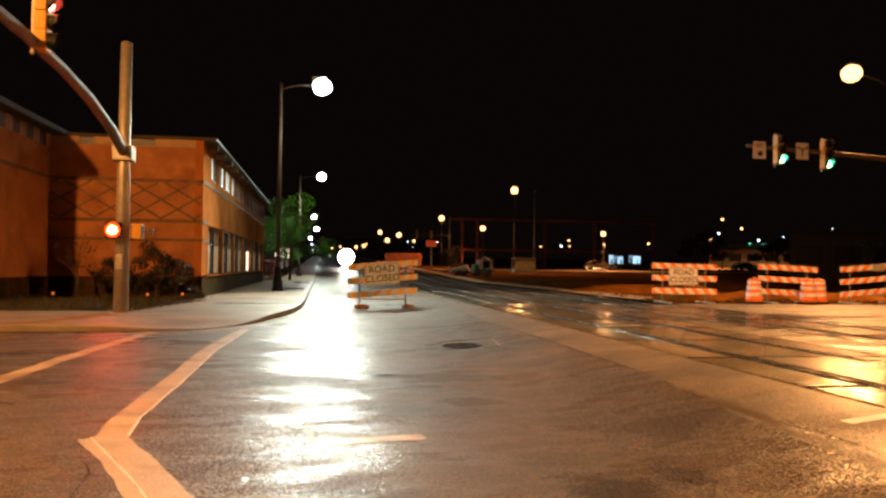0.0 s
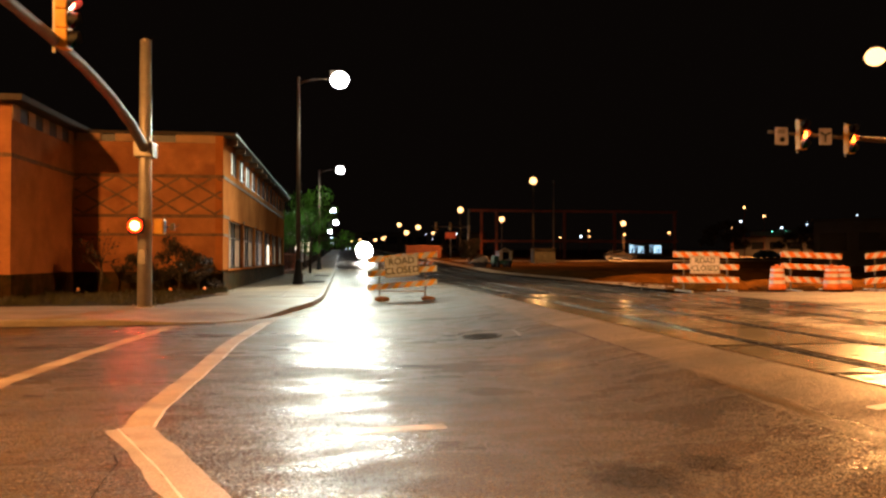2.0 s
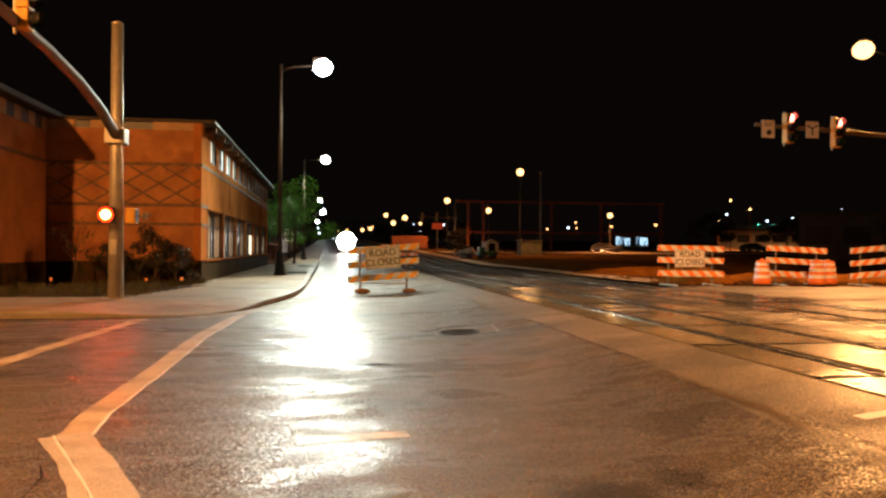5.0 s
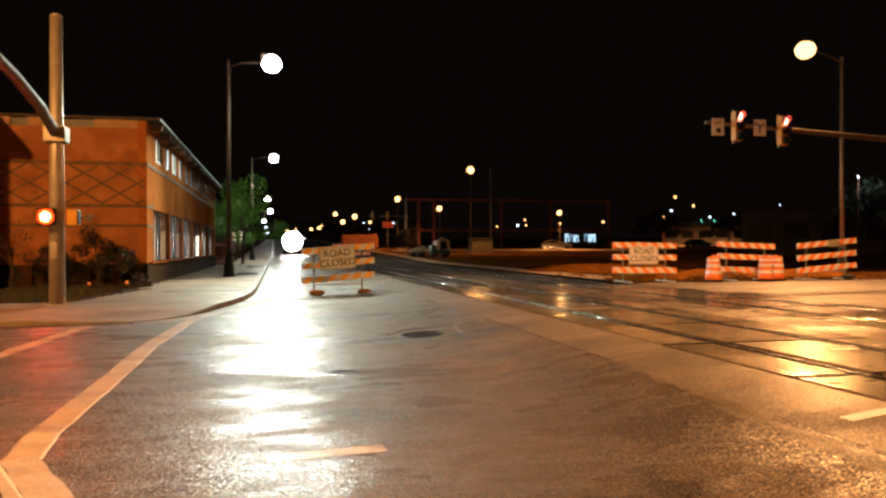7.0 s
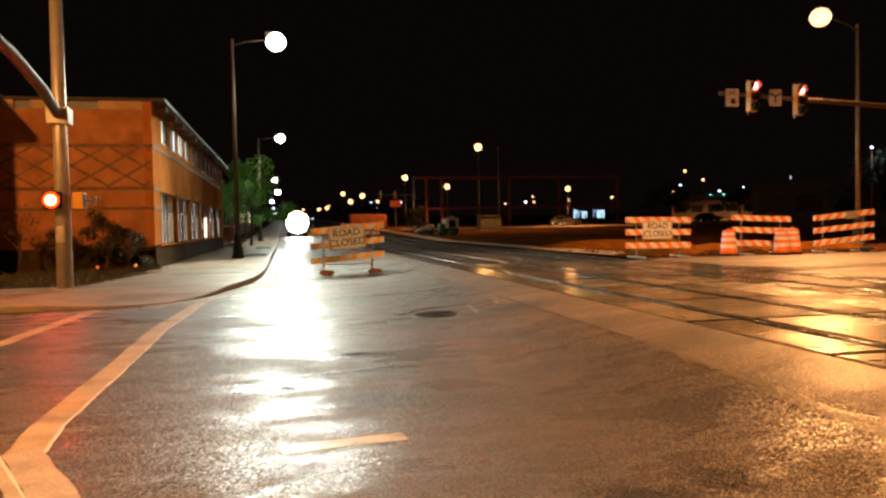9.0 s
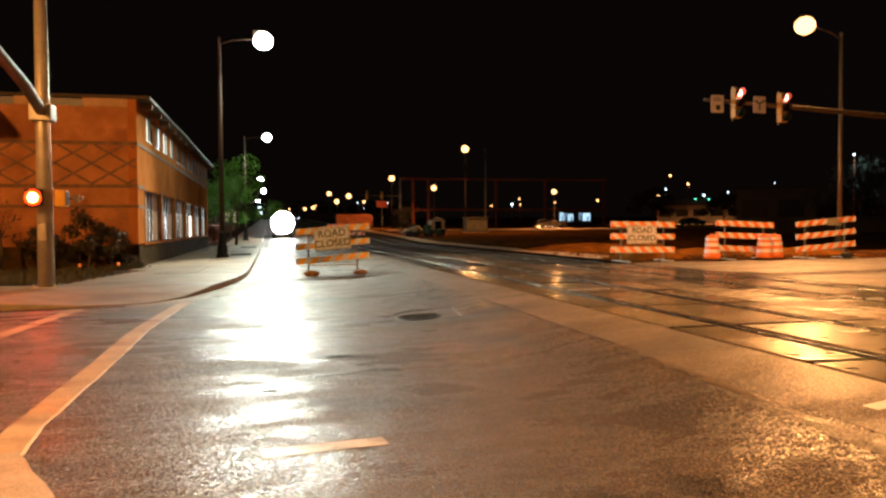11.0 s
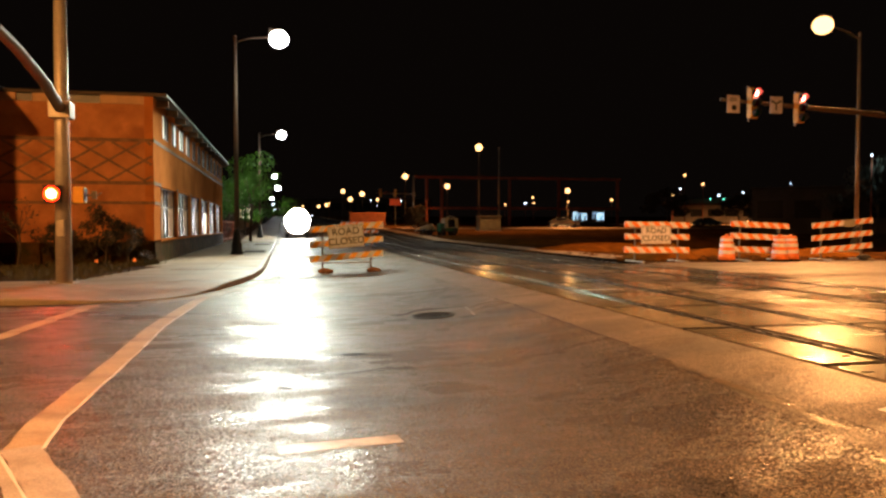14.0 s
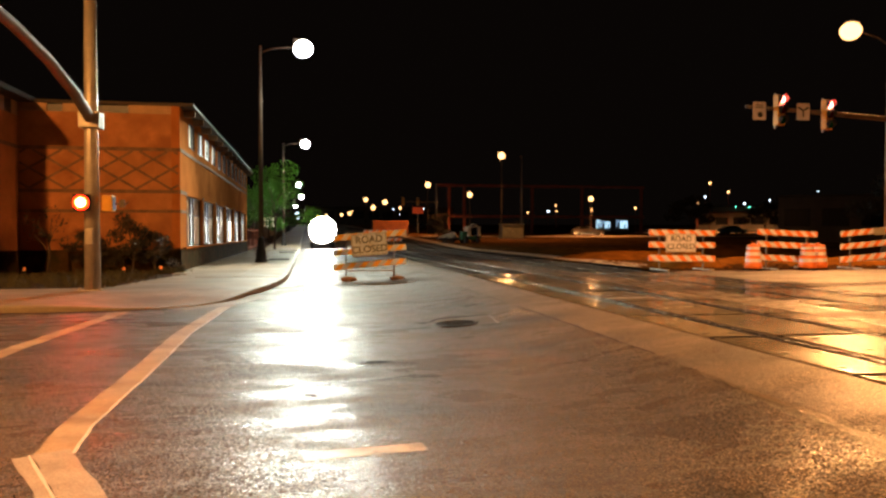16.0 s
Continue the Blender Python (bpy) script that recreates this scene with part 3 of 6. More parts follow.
def strip(name, pts, width, material, lift=0.004, label="", soft=0.0, seed=1):
    """A painted or cut strip that follows the ground, with uneven edges."""
    rnd = random.Random(seed)
    bm = bmesh.new()
    fine = []
    for a, c in zip(pts, pts[1:]):
        n_ = max(1, int((Vector(c) - Vector(a)).length / 0.25))
        fine += [Vector(a).lerp(Vector(c), i / n_) for i in range(n_)]
    fine.append(Vector(pts[-1]))
    vs = []
    for i, p in enumerate(fine):
        d = (fine[min(i + 1, len(fine) - 1)] - fine[max(i - 1, 0)]).normalized()
        nn = Vector((-d.y, d.x))
        w = width / 2
        a, c = p + nn * (w + rnd.uniform(-soft, soft)), p - nn * (w + rnd.uniform(-soft, soft))
        vs.append((bm.verts.new((a.x, a.y, rise(a.x, a.y) + lift)), bm.verts.new((c.x, c.y, rise(c.x, c.y) + lift))))
    for a, c in zip(vs, vs[1:]):
        bm.faces.new((a[0], c[0], c[1], a[1]))
    return tagged(part(name, bm, material), label, "", "", "structure")


def blot(name, x, y, rx, ry, material, lift=0.005, label="", seed=3, kind="structure"):
    """An irregular flat patch on the road."""
    rnd = random.Random(seed)
    bm = bmesh.new()
    n_ = 18
    k = [rnd.uniform(0.65, 1.2) for _ in range(n_)]
    vs = [bm.verts.new((x + rx * k[i] * math.cos(2 * math.pi * i / n_), y + ry * k[i] * math.sin(2 * math.pi * i / n_), rise(x, y) + lift)) for i in range(n_)]
    bm.faces.new(vs)
    return tagged(part(name, bm, material), label, "", "", kind)


strip("crosswalk_line", [(-0.08, 1.9), (-0.70, 3.30), (-1.30, 4.56)], 0.25, PAINT_W, 0.005, "worn white crosswalk line on wet asphalt", 0.01, 1)
strip("crosswalk_line", [(-1.27, 4.44), (-1.35, 5.26), (-1.37, 8.33), (-1.42, 11.0), (-1.29, 14.1), (-1.16, 15.87)], 0.25, PAINT_TAN, 0.004, "dirty tan crosswalk line on wet asphalt", 0.009, 2)
strip("crosswalk_line", [(-3.25, 4.0), (-3.45, 7.2), (-3.38, 10), (-3.1, 14.6)], 0.26, PAINT_TAN, 0.004, "dirty tan crosswalk line on wet asphalt", 0.012, 4)
strip("concrete_gutter", [(-0.24, 1.82), (-0.86, 3.22), (-1.46, 4.47)], 0.11, PAINT_W, 0.003, "pale concrete edge beside the crosswalk line", 0.02, 5)
strip("white_edge", [(-1.135, 4.5), (-1.215, 5.26), (-1.235, 8.33), (-1.285, 11.0), (-1.16, 14.0)], 0.028, PAINT_FRESH, 0.0065, "bright clean edge of the crosswalk line", 0.008, 61)
strip("white_seam", [(-0.205, 1.85), (-0.815, 3.24), (-1.43, 4.50)], 0.02, PAINT_FRESH, 0.007, "thin white seam between paint and concrete", 0.004, 21)
strip("gutter", [(-2.1, 14.8), (-1.45, 15.55), (-1.05, 16.3), (-0.78, 17.2), (-0.55, 18.2), (-0.25, 19.8), (-0.05, 21.6), (0.06, 23.6), (0.12, 26), (0.12, 60)], 0.42, KERB, 0.005, "pale concrete gutter along the kerb", 0.01, 18)
# the shade of the kerb face, painted as a dark strip on the road
strip("gutter_grime", [(-30, 14.52), (-12, 14.52), (-7, 14.5), (-4.4, 14.52), (-3.2, 14.56), (-2.3, 14.8)], 0.26, GRIME_AND_SHADE, 0.0045, "dark strip painted for the shade under the kerb", 0.03, 23)
strip("planting_square", [(-1.0, 38.0), (-1.0, 41.0)], 1.1, DIRT, 0.172, "dark planting square in the pavement", 0.01, 19)
strip("planting_square", [(-1.0, 53.0), (-1.0, 56.5)], 1.1, DIRT, 0.172, "dark planting square in the pavement", 0.01, 20)
strip("lane_dash", [(0.46, 4.13), (1.34, 4.24)], 0.2, PAINT_OLD, 0.004, "faded stop bar remnant on the road", 0.012, 6)
strip("lane_dash", [(4.72, 3.40), (5.3, 3.43)], 0.15, PAINT_FRESH, 0.006, "short white dash beside the tracks", 0.008, 7)
strip("faded_mark", [(1.9, 6.9), (2.75, 7.25)], 0.3, FADED, 0.004, "almost worn away orange paint mark", 0.07, 8)
strip("road_seam", [(4.405, 6.8), (4.40, 7.2), (4.41, 9), (4.42, 12.5)], 0.022, RUBBER, 0.004, "dark seam where two asphalt layers meet", 0.012, 9)
strip("road_lip", [(4.28, 0.5), (4.27, 2.6), (4.25, 3.3), (4.30, 3.9), (4.36, 4.6), (4.45, 5.8), (4.54, 7.2)], 0.2, ASPHALT_PALE, 0.0015, "ragged edge of the paler asphalt layer", 0.04, 22)
# the lamp's sheen on the wet lip, laid as short pale glossy strips
for _a, _b, _w, _k in ((2.3, 2.9, 0.035, 71), (3.2, 3.75, 0.06, 72), (3.72, 4.2, 0.1, 75), (4.15, 4.9, 0.07, 73), (5.0, 5.7, 0.025, 74)):
    strip("wet_seam", [(4.265 + 0.012 * (_a - 2.3) ** 1.5, _a), (4.265 + 0.012 * ((_a + _b) / 2 - 2.3) ** 1.5 + 0.012, (_a + _b) / 2), (4.265 + 0.012 * (_b - 2.3) ** 1.5, _b)], _w, WET_LIP_SHEEN, 0.005, "lamp sheen on the wet joint of two asphalt layers, partly in its pale colour", 0.035, _k)
strip("road_crack", [(0.2, 6.6), (1.3, 6.75), (2.6, 7.0)], 0.02, RUBBER, 0.004, "tarred crack across the road", 0.008, 10)
strip("road_crack", [(-0.9, 9.9), (1.2, 10.2), (3.2, 10.0)], 0.03, RUBBER, 0.004, "tarred crack across the road", 0.01, 11)
strip("road_crack", [(1.0, 7.85), (1.75, 7.75)], 0.02, RUBBER, 0.0045, "tarred crack across the road", 0.01, 15)
strip("road_crack", [(0.35, 12.0), (0.4, 18), (0.35, 24)], 0.03, RUBBER, 0.004, "lengthwise joint of the road", 0.01, 12)
strip("road_crack", [(-1.22, 3.66), (-1.12, 3.4), (-1.1, 3.2), (-1.09, 3.03), (-1.05, 2.62), (-1.12, 2.1)], 0.012, RUBBER, 0.004, "thin crack in the asphalt", 0.006, 13)
strip("road_crack", [(-2.86, 6.25), (-2.64, 6.18)], 0.05, RUBBER, 0.004, "short dark gash in the asphalt", 0.02, 55)
strip("road_crack", [(-7, 12.2), (-4, 12.3), (-1.4, 12.1)], 0.06, RUBBER, 0.004, "tarred crack along the crossing street", 0.03, 14)
strip("road_crack", [(-9, 10.6), (-6, 10.8), (-3.6, 10.7)], 0.05, RUBBER, 0.004, "tarred crack along the crossing street", 0.03, 16)
blot("pothole_patch", 1.33, 7.85, 0.17, 0.1, RUBBER, 0.006, "small dark tar patch on the road", 3)
blot("tar_spot", 0.52, 6.12, 0.075, 0.06, RUBBER, 0.006, "small dark tar spot on the road", 4)
_rnd = random.Random(31)
for _k in range(14):
    _y = 19.3 + _k * 0.62
    _x = -0.62 + 0.62 * min(1.0, (_y - 19.3) / 4.5) + 0.28 + _rnd.uniform(-0.12, 0.16)
    blot("leaf_litter", _x, _y, _rnd.uniform(0.05, 0.13), _rnd.uniform(0.07, 0.2), GRIME_AND_SHADE, 0.011 + 0.0006 * _k, "dark wet leaf litter in the gutter", 40 + _k)
strip("dirt_drift", [(-1.2, 17.66), (-0.5, 18.36), (0.17, 19.74), (0.8, 21.16), (1.49, 22.1), (3.19, 23.5), (4.3, 24.9)], 0.36, DRIFT, 0.012, "thin drift of wet brown dirt across the road mouth", 0.13, 51)
blot("tar_patch", 2.44, 11.63, 0.13, 0.09, RUBBER, 0.006, "dark tar patch beside the manhole", 14)
strip("road_crack", [(1.38, 7.82), (1.55, 7.72), (1.78, 7.66)], 0.03, RUBBER, 0.0062, "ragged crack running out of a tar patch", 0.014, 52)
strip("road_crack", [(-0.32, 8.12), (-0.1, 8.18), (0.12, 8.16)], 0.035, RUBBER, 0.0045, "short ragged crack in the asphalt", 0.016, 53)
strip("road_crack", [(-0.05, 6.53), (0.4, 6.54), (0.85, 6.6), (1.3, 6.78), (1.68, 6.98)], 0.018, RUBBER, 0.0045, "thin wandering crack across the road", 0.008, 54)
sheet("manhole_patch", [2.5, 2.8, 3.2, 3.6, 3.7], [10.85, 12.05], 0.003, ASPHALT_PALE, label="paler square of new asphalt round the manhole")
strip("road_crack", [(2.28, 11.62), (2.6, 11.72), (2.78, 12.05), (3.22, 12.13), (3.72, 12.0)], 0.09, RUBBER, 0.0075, "dark open joint of the cut round the manhole", 0.02, 57)
strip("pale_edge", [(3.72, 11.95), (3.6, 10.8)], 0.035, PAINT_OLD, 0.0058, "pale worn edge of the cut round the manhole", 0.012, 58)
strip("road_crack", [(-0.6, 20.2), (0.4, 20.75), (1.25, 21.25), (2.4, 21.85), (3.0, 22.3), (3.7, 22.8)], 0.34, GRIME_AND_SHADE, 0.006, "dark ragged joint across the mouth of the closed street", 0.16, 59)


def manhole(x, y):
    t = thing("manhole_cover", x, y, rise(x, y) + 0.002, label="dark cast iron manhole cover in the wet road", category="manhole")
    t.matrix_basis = pose(x, y, (rise(x - 0.36, y) + rise(x + 0.36, y)) / 2 + 0.004, 0, -math.degrees(math.atan((rise(x + 0.36, y) - rise(x - 0.36, y)) / 0.72)), 0)
    bm = bmesh.new()
    lathe(bm, [(0.40, -0.03), (0.40, 0.006), (0.37, 0.012), (0.33, 0.012), (0.32, -0.02)], 32)
    part("ring", bm, BLACK_BASE, t)
    bm = bmesh.new()
    lathe(bm, [(0.315, -0.03), (0.315, 0.0), (0.29, 0.002), (0.0, 0.002)], 32)
    part("cover", bm, RUBBER, t)
    for i in range(-3, 4):
        for j in range(-3, 4):
            if math.hypot(i, j) < 3.3:
                bm = bmesh.new()
                box(bm, i * 0.08 - 0.018, i * 0.08 + 0.018, j * 0.08 - 0.018, j * 0.08 + 0.018, 0.0, 0.008, 0.003)
                part("stud", bm, RAIL_WET if (i * 5 + j * 3) % 4 == 0 else RUBBER, t)


manhole(2.98, 11.3)

# railway: rails, ties and the concrete panels of the level crossing
RAILS = [6.16, 7.60, 10.30, 11.74]
ZR = 0.28


def rail(x):
    bm = bmesh.new()
    ys = [-25, 0, 10, 22.3, 40, 60, 90, 140, 200, 320]
    prof = [(-0.07, -0.17), (0.07, -0.17), (0.07, -0.155), (0.012, -0.13), (0.012, -0.045), (0.036, -0.035), (0.036, -0.008), (0.018, 0.0), (-0.018, 0.0), (-0.036, -0.008), (-0.036, -0.035), (-0.012, -0.045), (-0.012, -0.13), (-0.07, -0.155)]
    rows = [[bm.verts.new((x + a, y, rise(x, y) + c)) for a, c in prof] for y in ys]
    for a, c in zip(rows, rows[1:]):
        for k in range(len(prof)):
            f = bm.faces.new((a[k], a[(k + 1) % len(prof)], c[(k + 1) % len(prof)], c[k]))
            f.material_index = (0 if a[k].co.y > 22 else 2) if 6 <= k <= 8 else 1
            f.smooth = 5 <= k <= 9
    tagged(part("rail", bm, [RAILSTEEL, RAIL_RUST, RAIL_WET]), "wet steel rail with a polished head", "", "", "structure")


for _x in RAILS:
    rail(_x)
    for _s in (-1, 1):
        bm = bmesh.new()
        box(bm, _x + _s * 0.04, _x + _s * 0.135, -25, 22.3, ZR - 0.16, ZR - 0.016)
        tagged(part("flangeway", bm, RUBBER), "black rubber flangeway filler beside a rail", "", "", "structure")

PANEL_MESH = {}


def crossing_panel(x0, x1, y0, y1, parent):
    w, l_ = x1 - x0, y1 - y0
    key = (round(w, 3), round(l_, 3))
    if key not in PANEL_MESH:
        bm = bmesh.new()
        box(bm, -w / 2, w / 2, -l_ / 2, l_ / 2, -0.14, 0.0, 0.006)
        for j in (-1, 1):
            box(bm, -w / 2, w / 2, j * (l_ / 2 - 0.032), j * (l_ / 2 + 0.002), -0.13, 0.003)
        for f in bm.faces:
            f.material_index = 1 if abs(f.calc_center_median().y) > l_ / 2 - 0.04 else 0
        for i in (-1, 1):
            for j in (-0.36, 0, 0.36):
                r = bmesh.ops.create_circle(bm, cap_ends=True, segments=8, radius=0.05, matrix=Matrix.LocRotScale((i * w * 0.3, j * l_, 0.002), None, (1.5, 0.7, 1)))
                for f in {f for v in r["verts"] for f in v.link_faces}:
                    f.material_index = 1
        PANEL_MESH[key] = mesh_of("crossing_panel", bm, [PANEL, RUBBER])
    ob = new("panel", PANEL_MESH[key])
    ob.parent = parent
    ob.matrix_basis = pose((x0 + x1) / 2, (y0 + y1) / 2, random.uniform(-0.004, 0.004), random.uniform(-0.1, 0.1), random.uniform(-0.15, 0.15), 0)


CROSSING = thing("level_crossing", 0, 0, ZR, label="concrete panel level crossing over two railway tracks", kind="structure")
for _a, _b in ((5.35, 6.03), (6.29, 7.47), (7.73, 8.41), (9.49, 10.17), (10.43, 11.61), (11.87, 12.51)):
    for _k in range(14):
        _y = -12.35 + 2.45 * _k
        crossing_panel(_a + 0.02, _b - 0.012, _y + 0.03, _y + 2.42, CROSSING)

# ties in the open track
TIE_BM = bmesh.new()
box(TIE_BM, -1.3, 1.3, -0.11, 0.11, -0.1, 0.0, 0.01)
TIE_MESH = mesh_of("tie", TIE_BM, TIE)
for _c in (6.88, 11.02):
    TRACK = thing("track", _c, 0, 0, label="open railway track with dark wooden ties on ballast", kind="structure")
    for _k in range(110):
        ob = new("tie", TIE_MESH)
        ob.parent = TRACK
        _y = 22.8 + 0.55 * _k
        ob.matrix_basis = pose(random.uniform(-0.03, 0.03), _y, rise(_c, _y) - 0.155 + random.uniform(-0.008, 0.008), 0, 0, random.uniform(-0.8, 0.8))


# ---------------------------------------------------------------- the building on the corner
def rubble(name, material, count, seed, spots, size, label):
    """Loose angular lumps, too many to count, as one mesh; spots gives a lump's x, y and ground height."""
    rnd = random.Random(seed)
    seed_bm = bmesh.new()
    bmesh.ops.create_icosphere(seed_bm, subdivisions=1, radius=1.0)
    corners = [v.co.copy() for v in seed_bm.verts]
    sides = [[v.index for v in f.verts] for f in seed_bm.faces]
    seed_bm.free()
    verts, faces = [], []
    for _ in range(count):
        x, y, z = spots(rnd)
        r = rnd.uniform(*size)
        turn = Euler((rnd.uniform(0, 6), rnd.uniform(0, 6), rnd.uniform(0, 6))).to_matrix()
        k = len(verts)
        for c in corners:
            p = turn @ (c * rnd.uniform(0.75, 1.15))
            verts.append((x + p.x * r * 1.2, y + p.y * r, z + p.z * r * 0.7))
        faces += [[k + i for i in f] for f in sides]
    me = bpy.data.meshes.new(name)
    me.from_pydata(verts, [], faces)
    me.materials.append(material)
    return tagged(new(name, me), label, "", "", "stuff")


def ballast_spot(rnd):
    while True:
        x, y = rnd.uniform(5.5, 12.9), 22.4 + 24 * rnd.random() ** 1.6
        if min(abs(x - r) for r in RAILS) > 0.11:
            return x, y, rise(x, y) - 0.155


rubble("ballast_stones", STONE, 7000, 91, ballast_spot, (0.022, 0.045), "wet dark crushed stone between the rails")
rubble("dirt_clods", LOT_DIRT, 1500, 92, lambda rnd: (rnd.uniform(13.2, 27), 22.5 + 9 * rnd.random() ** 1.5, 0.245), (0.03, 0.13), "loose clods on the bare dirt lot")


def wall_piece(t, material, *size):
    bm = bmesh.new()
    box(bm, *size)
    return part("wall_panel", bm, material, t)


def wall_with_windows(t, material, axis_y0, axis_y1, x_out, thick, z0, z1, openings):
    """A wall along y whose outer face is at x_out, with rectangular openings (y0, y1, z0, z1) through it."""
    ys = sorted({axis_y0, axis_y1, *[o[0] for o in openings], *[o[1] for o in openings]})
    for a, c in zip(ys, ys[1:]):
        cut = sorted((o[2], o[3]) for o in openings if o[0] <= a + 1e-6 and o[1] >= c - 1e-6)
        z = z0
        for lo, hi in cut:
            if lo > z:
                wall_piece(t, material, x_out - thick, x_out, a, c, z, lo)
            z = hi
        if z < z1:
            wall_piece(t, material, x_out - thick, x_out, a, c, z, z1)


BX, BY, BEND, BTOP = -4.16, 28.02, 59.4, 6.28
WX, WY = -9.7, 22.5


def building():
    t = thing("building", BX, BY, 0.0, label="tan brick institutional building with lattice brickwork and a flat roof", category="building")
    t.matrix_basis = Matrix.Identity(4)
    g = 0.1
    bays = [29.55 + 4.85 * k for k in range(6)]
    low = [(y, y + 4.5, 1.02, 3.06) for y in bays]
    up = [(30.25 + 2.45 * k, 31.75 + 2.45 * k, 5.0, 6.0) for k in range(12)]
    wall_with_windows(t, STUCCO, BY, BEND, BX, 0.3, 1.0, BTOP, low + up)
    bm = bmesh.new()
    box(bm, BX - 0.3, BX + 0.03, BY - 0.03, BEND, g, 0.94)
    part("plinth", bm, PLINTH, t, "dark brick plinth")
    bm = bmesh.new()
    box(bm, BX - 0.28, BX + 0.09, BY + 0.9, BEND - 0.3, 0.945, 1.02, 0.015)
    part("window_sill", bm, STUCCO, t, "pale projecting window sill")
    bm = bmesh.new()
    box(bm, WX - 0.3, BX - 0.302, BY, BY + 0.3, 0.95, 5.98)
    part("front_wall", bm, BRICK_TAN, t, "orange tan brick front wall")
    bm = bmesh.new()
    box(bm, WX, BX - 0.302, BY - 0.04, BY + 0.3, g, 0.94)
    part("plinth", bm, PLINTH, t)
    # frieze with small dark windows under the roof
    for a, c in ((WX + 0.01, -8.75), (-8.2, -7.25), (-5.95, BX - 0.303)):
        bm = bmesh.new()
        box(bm, a, c, BY - 0.025, BY + 0.28, 5.99, BTOP)
        part("frieze", bm, FRIEZE, t, "pale plaster frieze under the roof")
    for a, c in ((-8.75, -8.2), (-7.25, -5.95)):
        bm = bmesh.new()
        box(bm, a, c, BY + 0.08, BY + 0.14, 5.99, BTOP)
        part("window", bm, FRAME_DARK, t, "dark high window")
    # bands and lattice of darker brick, proud of the wall
    for z, h in ((4.67, 0.13), (3.11, 0.13), (2.38, 0.11)):
        bm = bmesh.new()
        box(bm, WX, BX - 0.004, BY - 0.028, BY + 0.1, z - h / 2, z + h / 2)
        part("band", bm, BAND, t, "dark brick band")
        bm = bmesh.new()
        y = BY - 0.028
        if z > 4:
            box(bm, BX - 0.1, BX + 0.028, BY - 0.028, BEND, z - h / 2, z + h / 2)
        else:
            y1 = bays[0] - 0.004
            box(bm, BX - 0.1, BX + 0.028, y, y1, z - h / 2, z + h / 2)
            for k in range(5):
                pb = bmesh.new()
                box(pb, BX - 0.1, BX + 0.028, bays[k] + 4.504, bays[k + 1] - 0.004, z - h / 2, z + h / 2)
                part("band", pb, BAND, t)
        part("band", bm, BAND, t)
    zl, zh = 3.18, 4.60
    slope, pitch = 0.60, 1.22
    k = 0
    for sgn in (1, -1):
        for i in range(-4, 9):
            x0 = WX + i * pitch + (0.3 if sgn > 0 else 0.45)
            x1 = x0 + (zh - zl) / slope
            a, c = (Vector((x0, zl)), Vector((x1, zh))) if sgn > 0 else (Vector((x0, zh)), Vector((x1, zl)))
            lo, hi = WX + 0.02, BX - 0.06
            if c.x <= lo or a.x >= hi:
                continue
            if a.x < lo:
                a = a.lerp(c, (lo - a.x) / (c.x - a.x))
            if c.x > hi:
                c = a.lerp(c, (hi - a.x) / (c.x - a.x))
            d = c - a
            if d.length < 0.1:
                continue
            bm = bmesh.new()
            ang = math.degrees(math.atan2(d.y, d.x))
            off = 0.018 if sgn > 0 else 0.014
            box(bm, -d.length / 2, d.length / 2, -off, 0.05, -0.042, 0.042, 0, pose((a.x + c.x) / 2, BY, (a.y + c.y) / 2, 0, -ang, 0))
            part("lattice_strip", bm, BAND, t)
    # corner pier on the street wall, roof slab and its edge
    bm = bmesh.new()
    box(bm, WX - 0.5, BX + 0.5, BY - 0.07, BEND + 0.3, BTOP + 0.004, BTOP + 0.12, 0.02)
    part("roof", bm, ROOFEDGE, t, "flat roof with a thin metal edge")
    bm = bmesh.new()
    box(bm, WX - 22, WX + 0.49, WY - 0.45, BEND, BTOP + 0.012, BTOP + 0.206, 0.02)
    part("roof", bm, ROOFEDGE, t)
    for k in range(13):
        bm = bmesh.new()
        y = BY + 0.9 + 2.45 * k
        box(bm, BX, BX + 0.42, y, y + 0.16, BTOP - 0.24, BTOP, 0.01)
        part("eave_bracket", bm, BAND, t)
    # wing that stands forward
    bm = bmesh.new()
    box(bm, WX - 0.3, WX, WY, BY, 0.95, BTOP)
    part("wing_side_wall", bm, BRICK_TAN, t, "brick side wall of the projecting wing")
    bm = bmesh.new()
    box(bm, WX - 22, WX - 0.302, WY, WY + 0.3, 0.95, BTOP)
    part("wing_front_wall", bm, BRICK_TAN, t)
    bm = bmesh.new()
    box(bm, WX - 22, WX + 0.03, WY - 0.03, BY - 0.05, g, 0.94)
    part("plinth", bm, PLINTH, t)
    bm = bmesh.new()
    box(bm, WX - 0.1, WX + 0.028, WY - 0.028, BY - 0.03, 4.6, 4.73)
    part("band", bm, BAND, t)
    bm = bmesh.new()
    box(bm, WX - 22, WX - 0.102, WY - 0.028, WY + 0.1, 4.6, 4.73)
    part("band", bm, BAND, t)
    # the wing's frieze: pale panels between dark high windows
    for i in range(5):
        y = WY + 0.05 + 1.2 * i
        for a, c, mt, nm in ((y, y + 0.55, FRIEZE, "frieze"), (y + 0.555, y + 1.195, FRAME_DARK, "window")):
            bm = bmesh.new()
            box(bm, WX - 0.1, WX + (0.025 if nm == "frieze" else 0.008), a, min(c, BY - 0.06), 5.78, BTOP - 0.01)
            part(nm, bm, mt, t)
    for i in range(6):
        x = WX - 0.6 - 1.9 * i
        bm = bmesh.new()
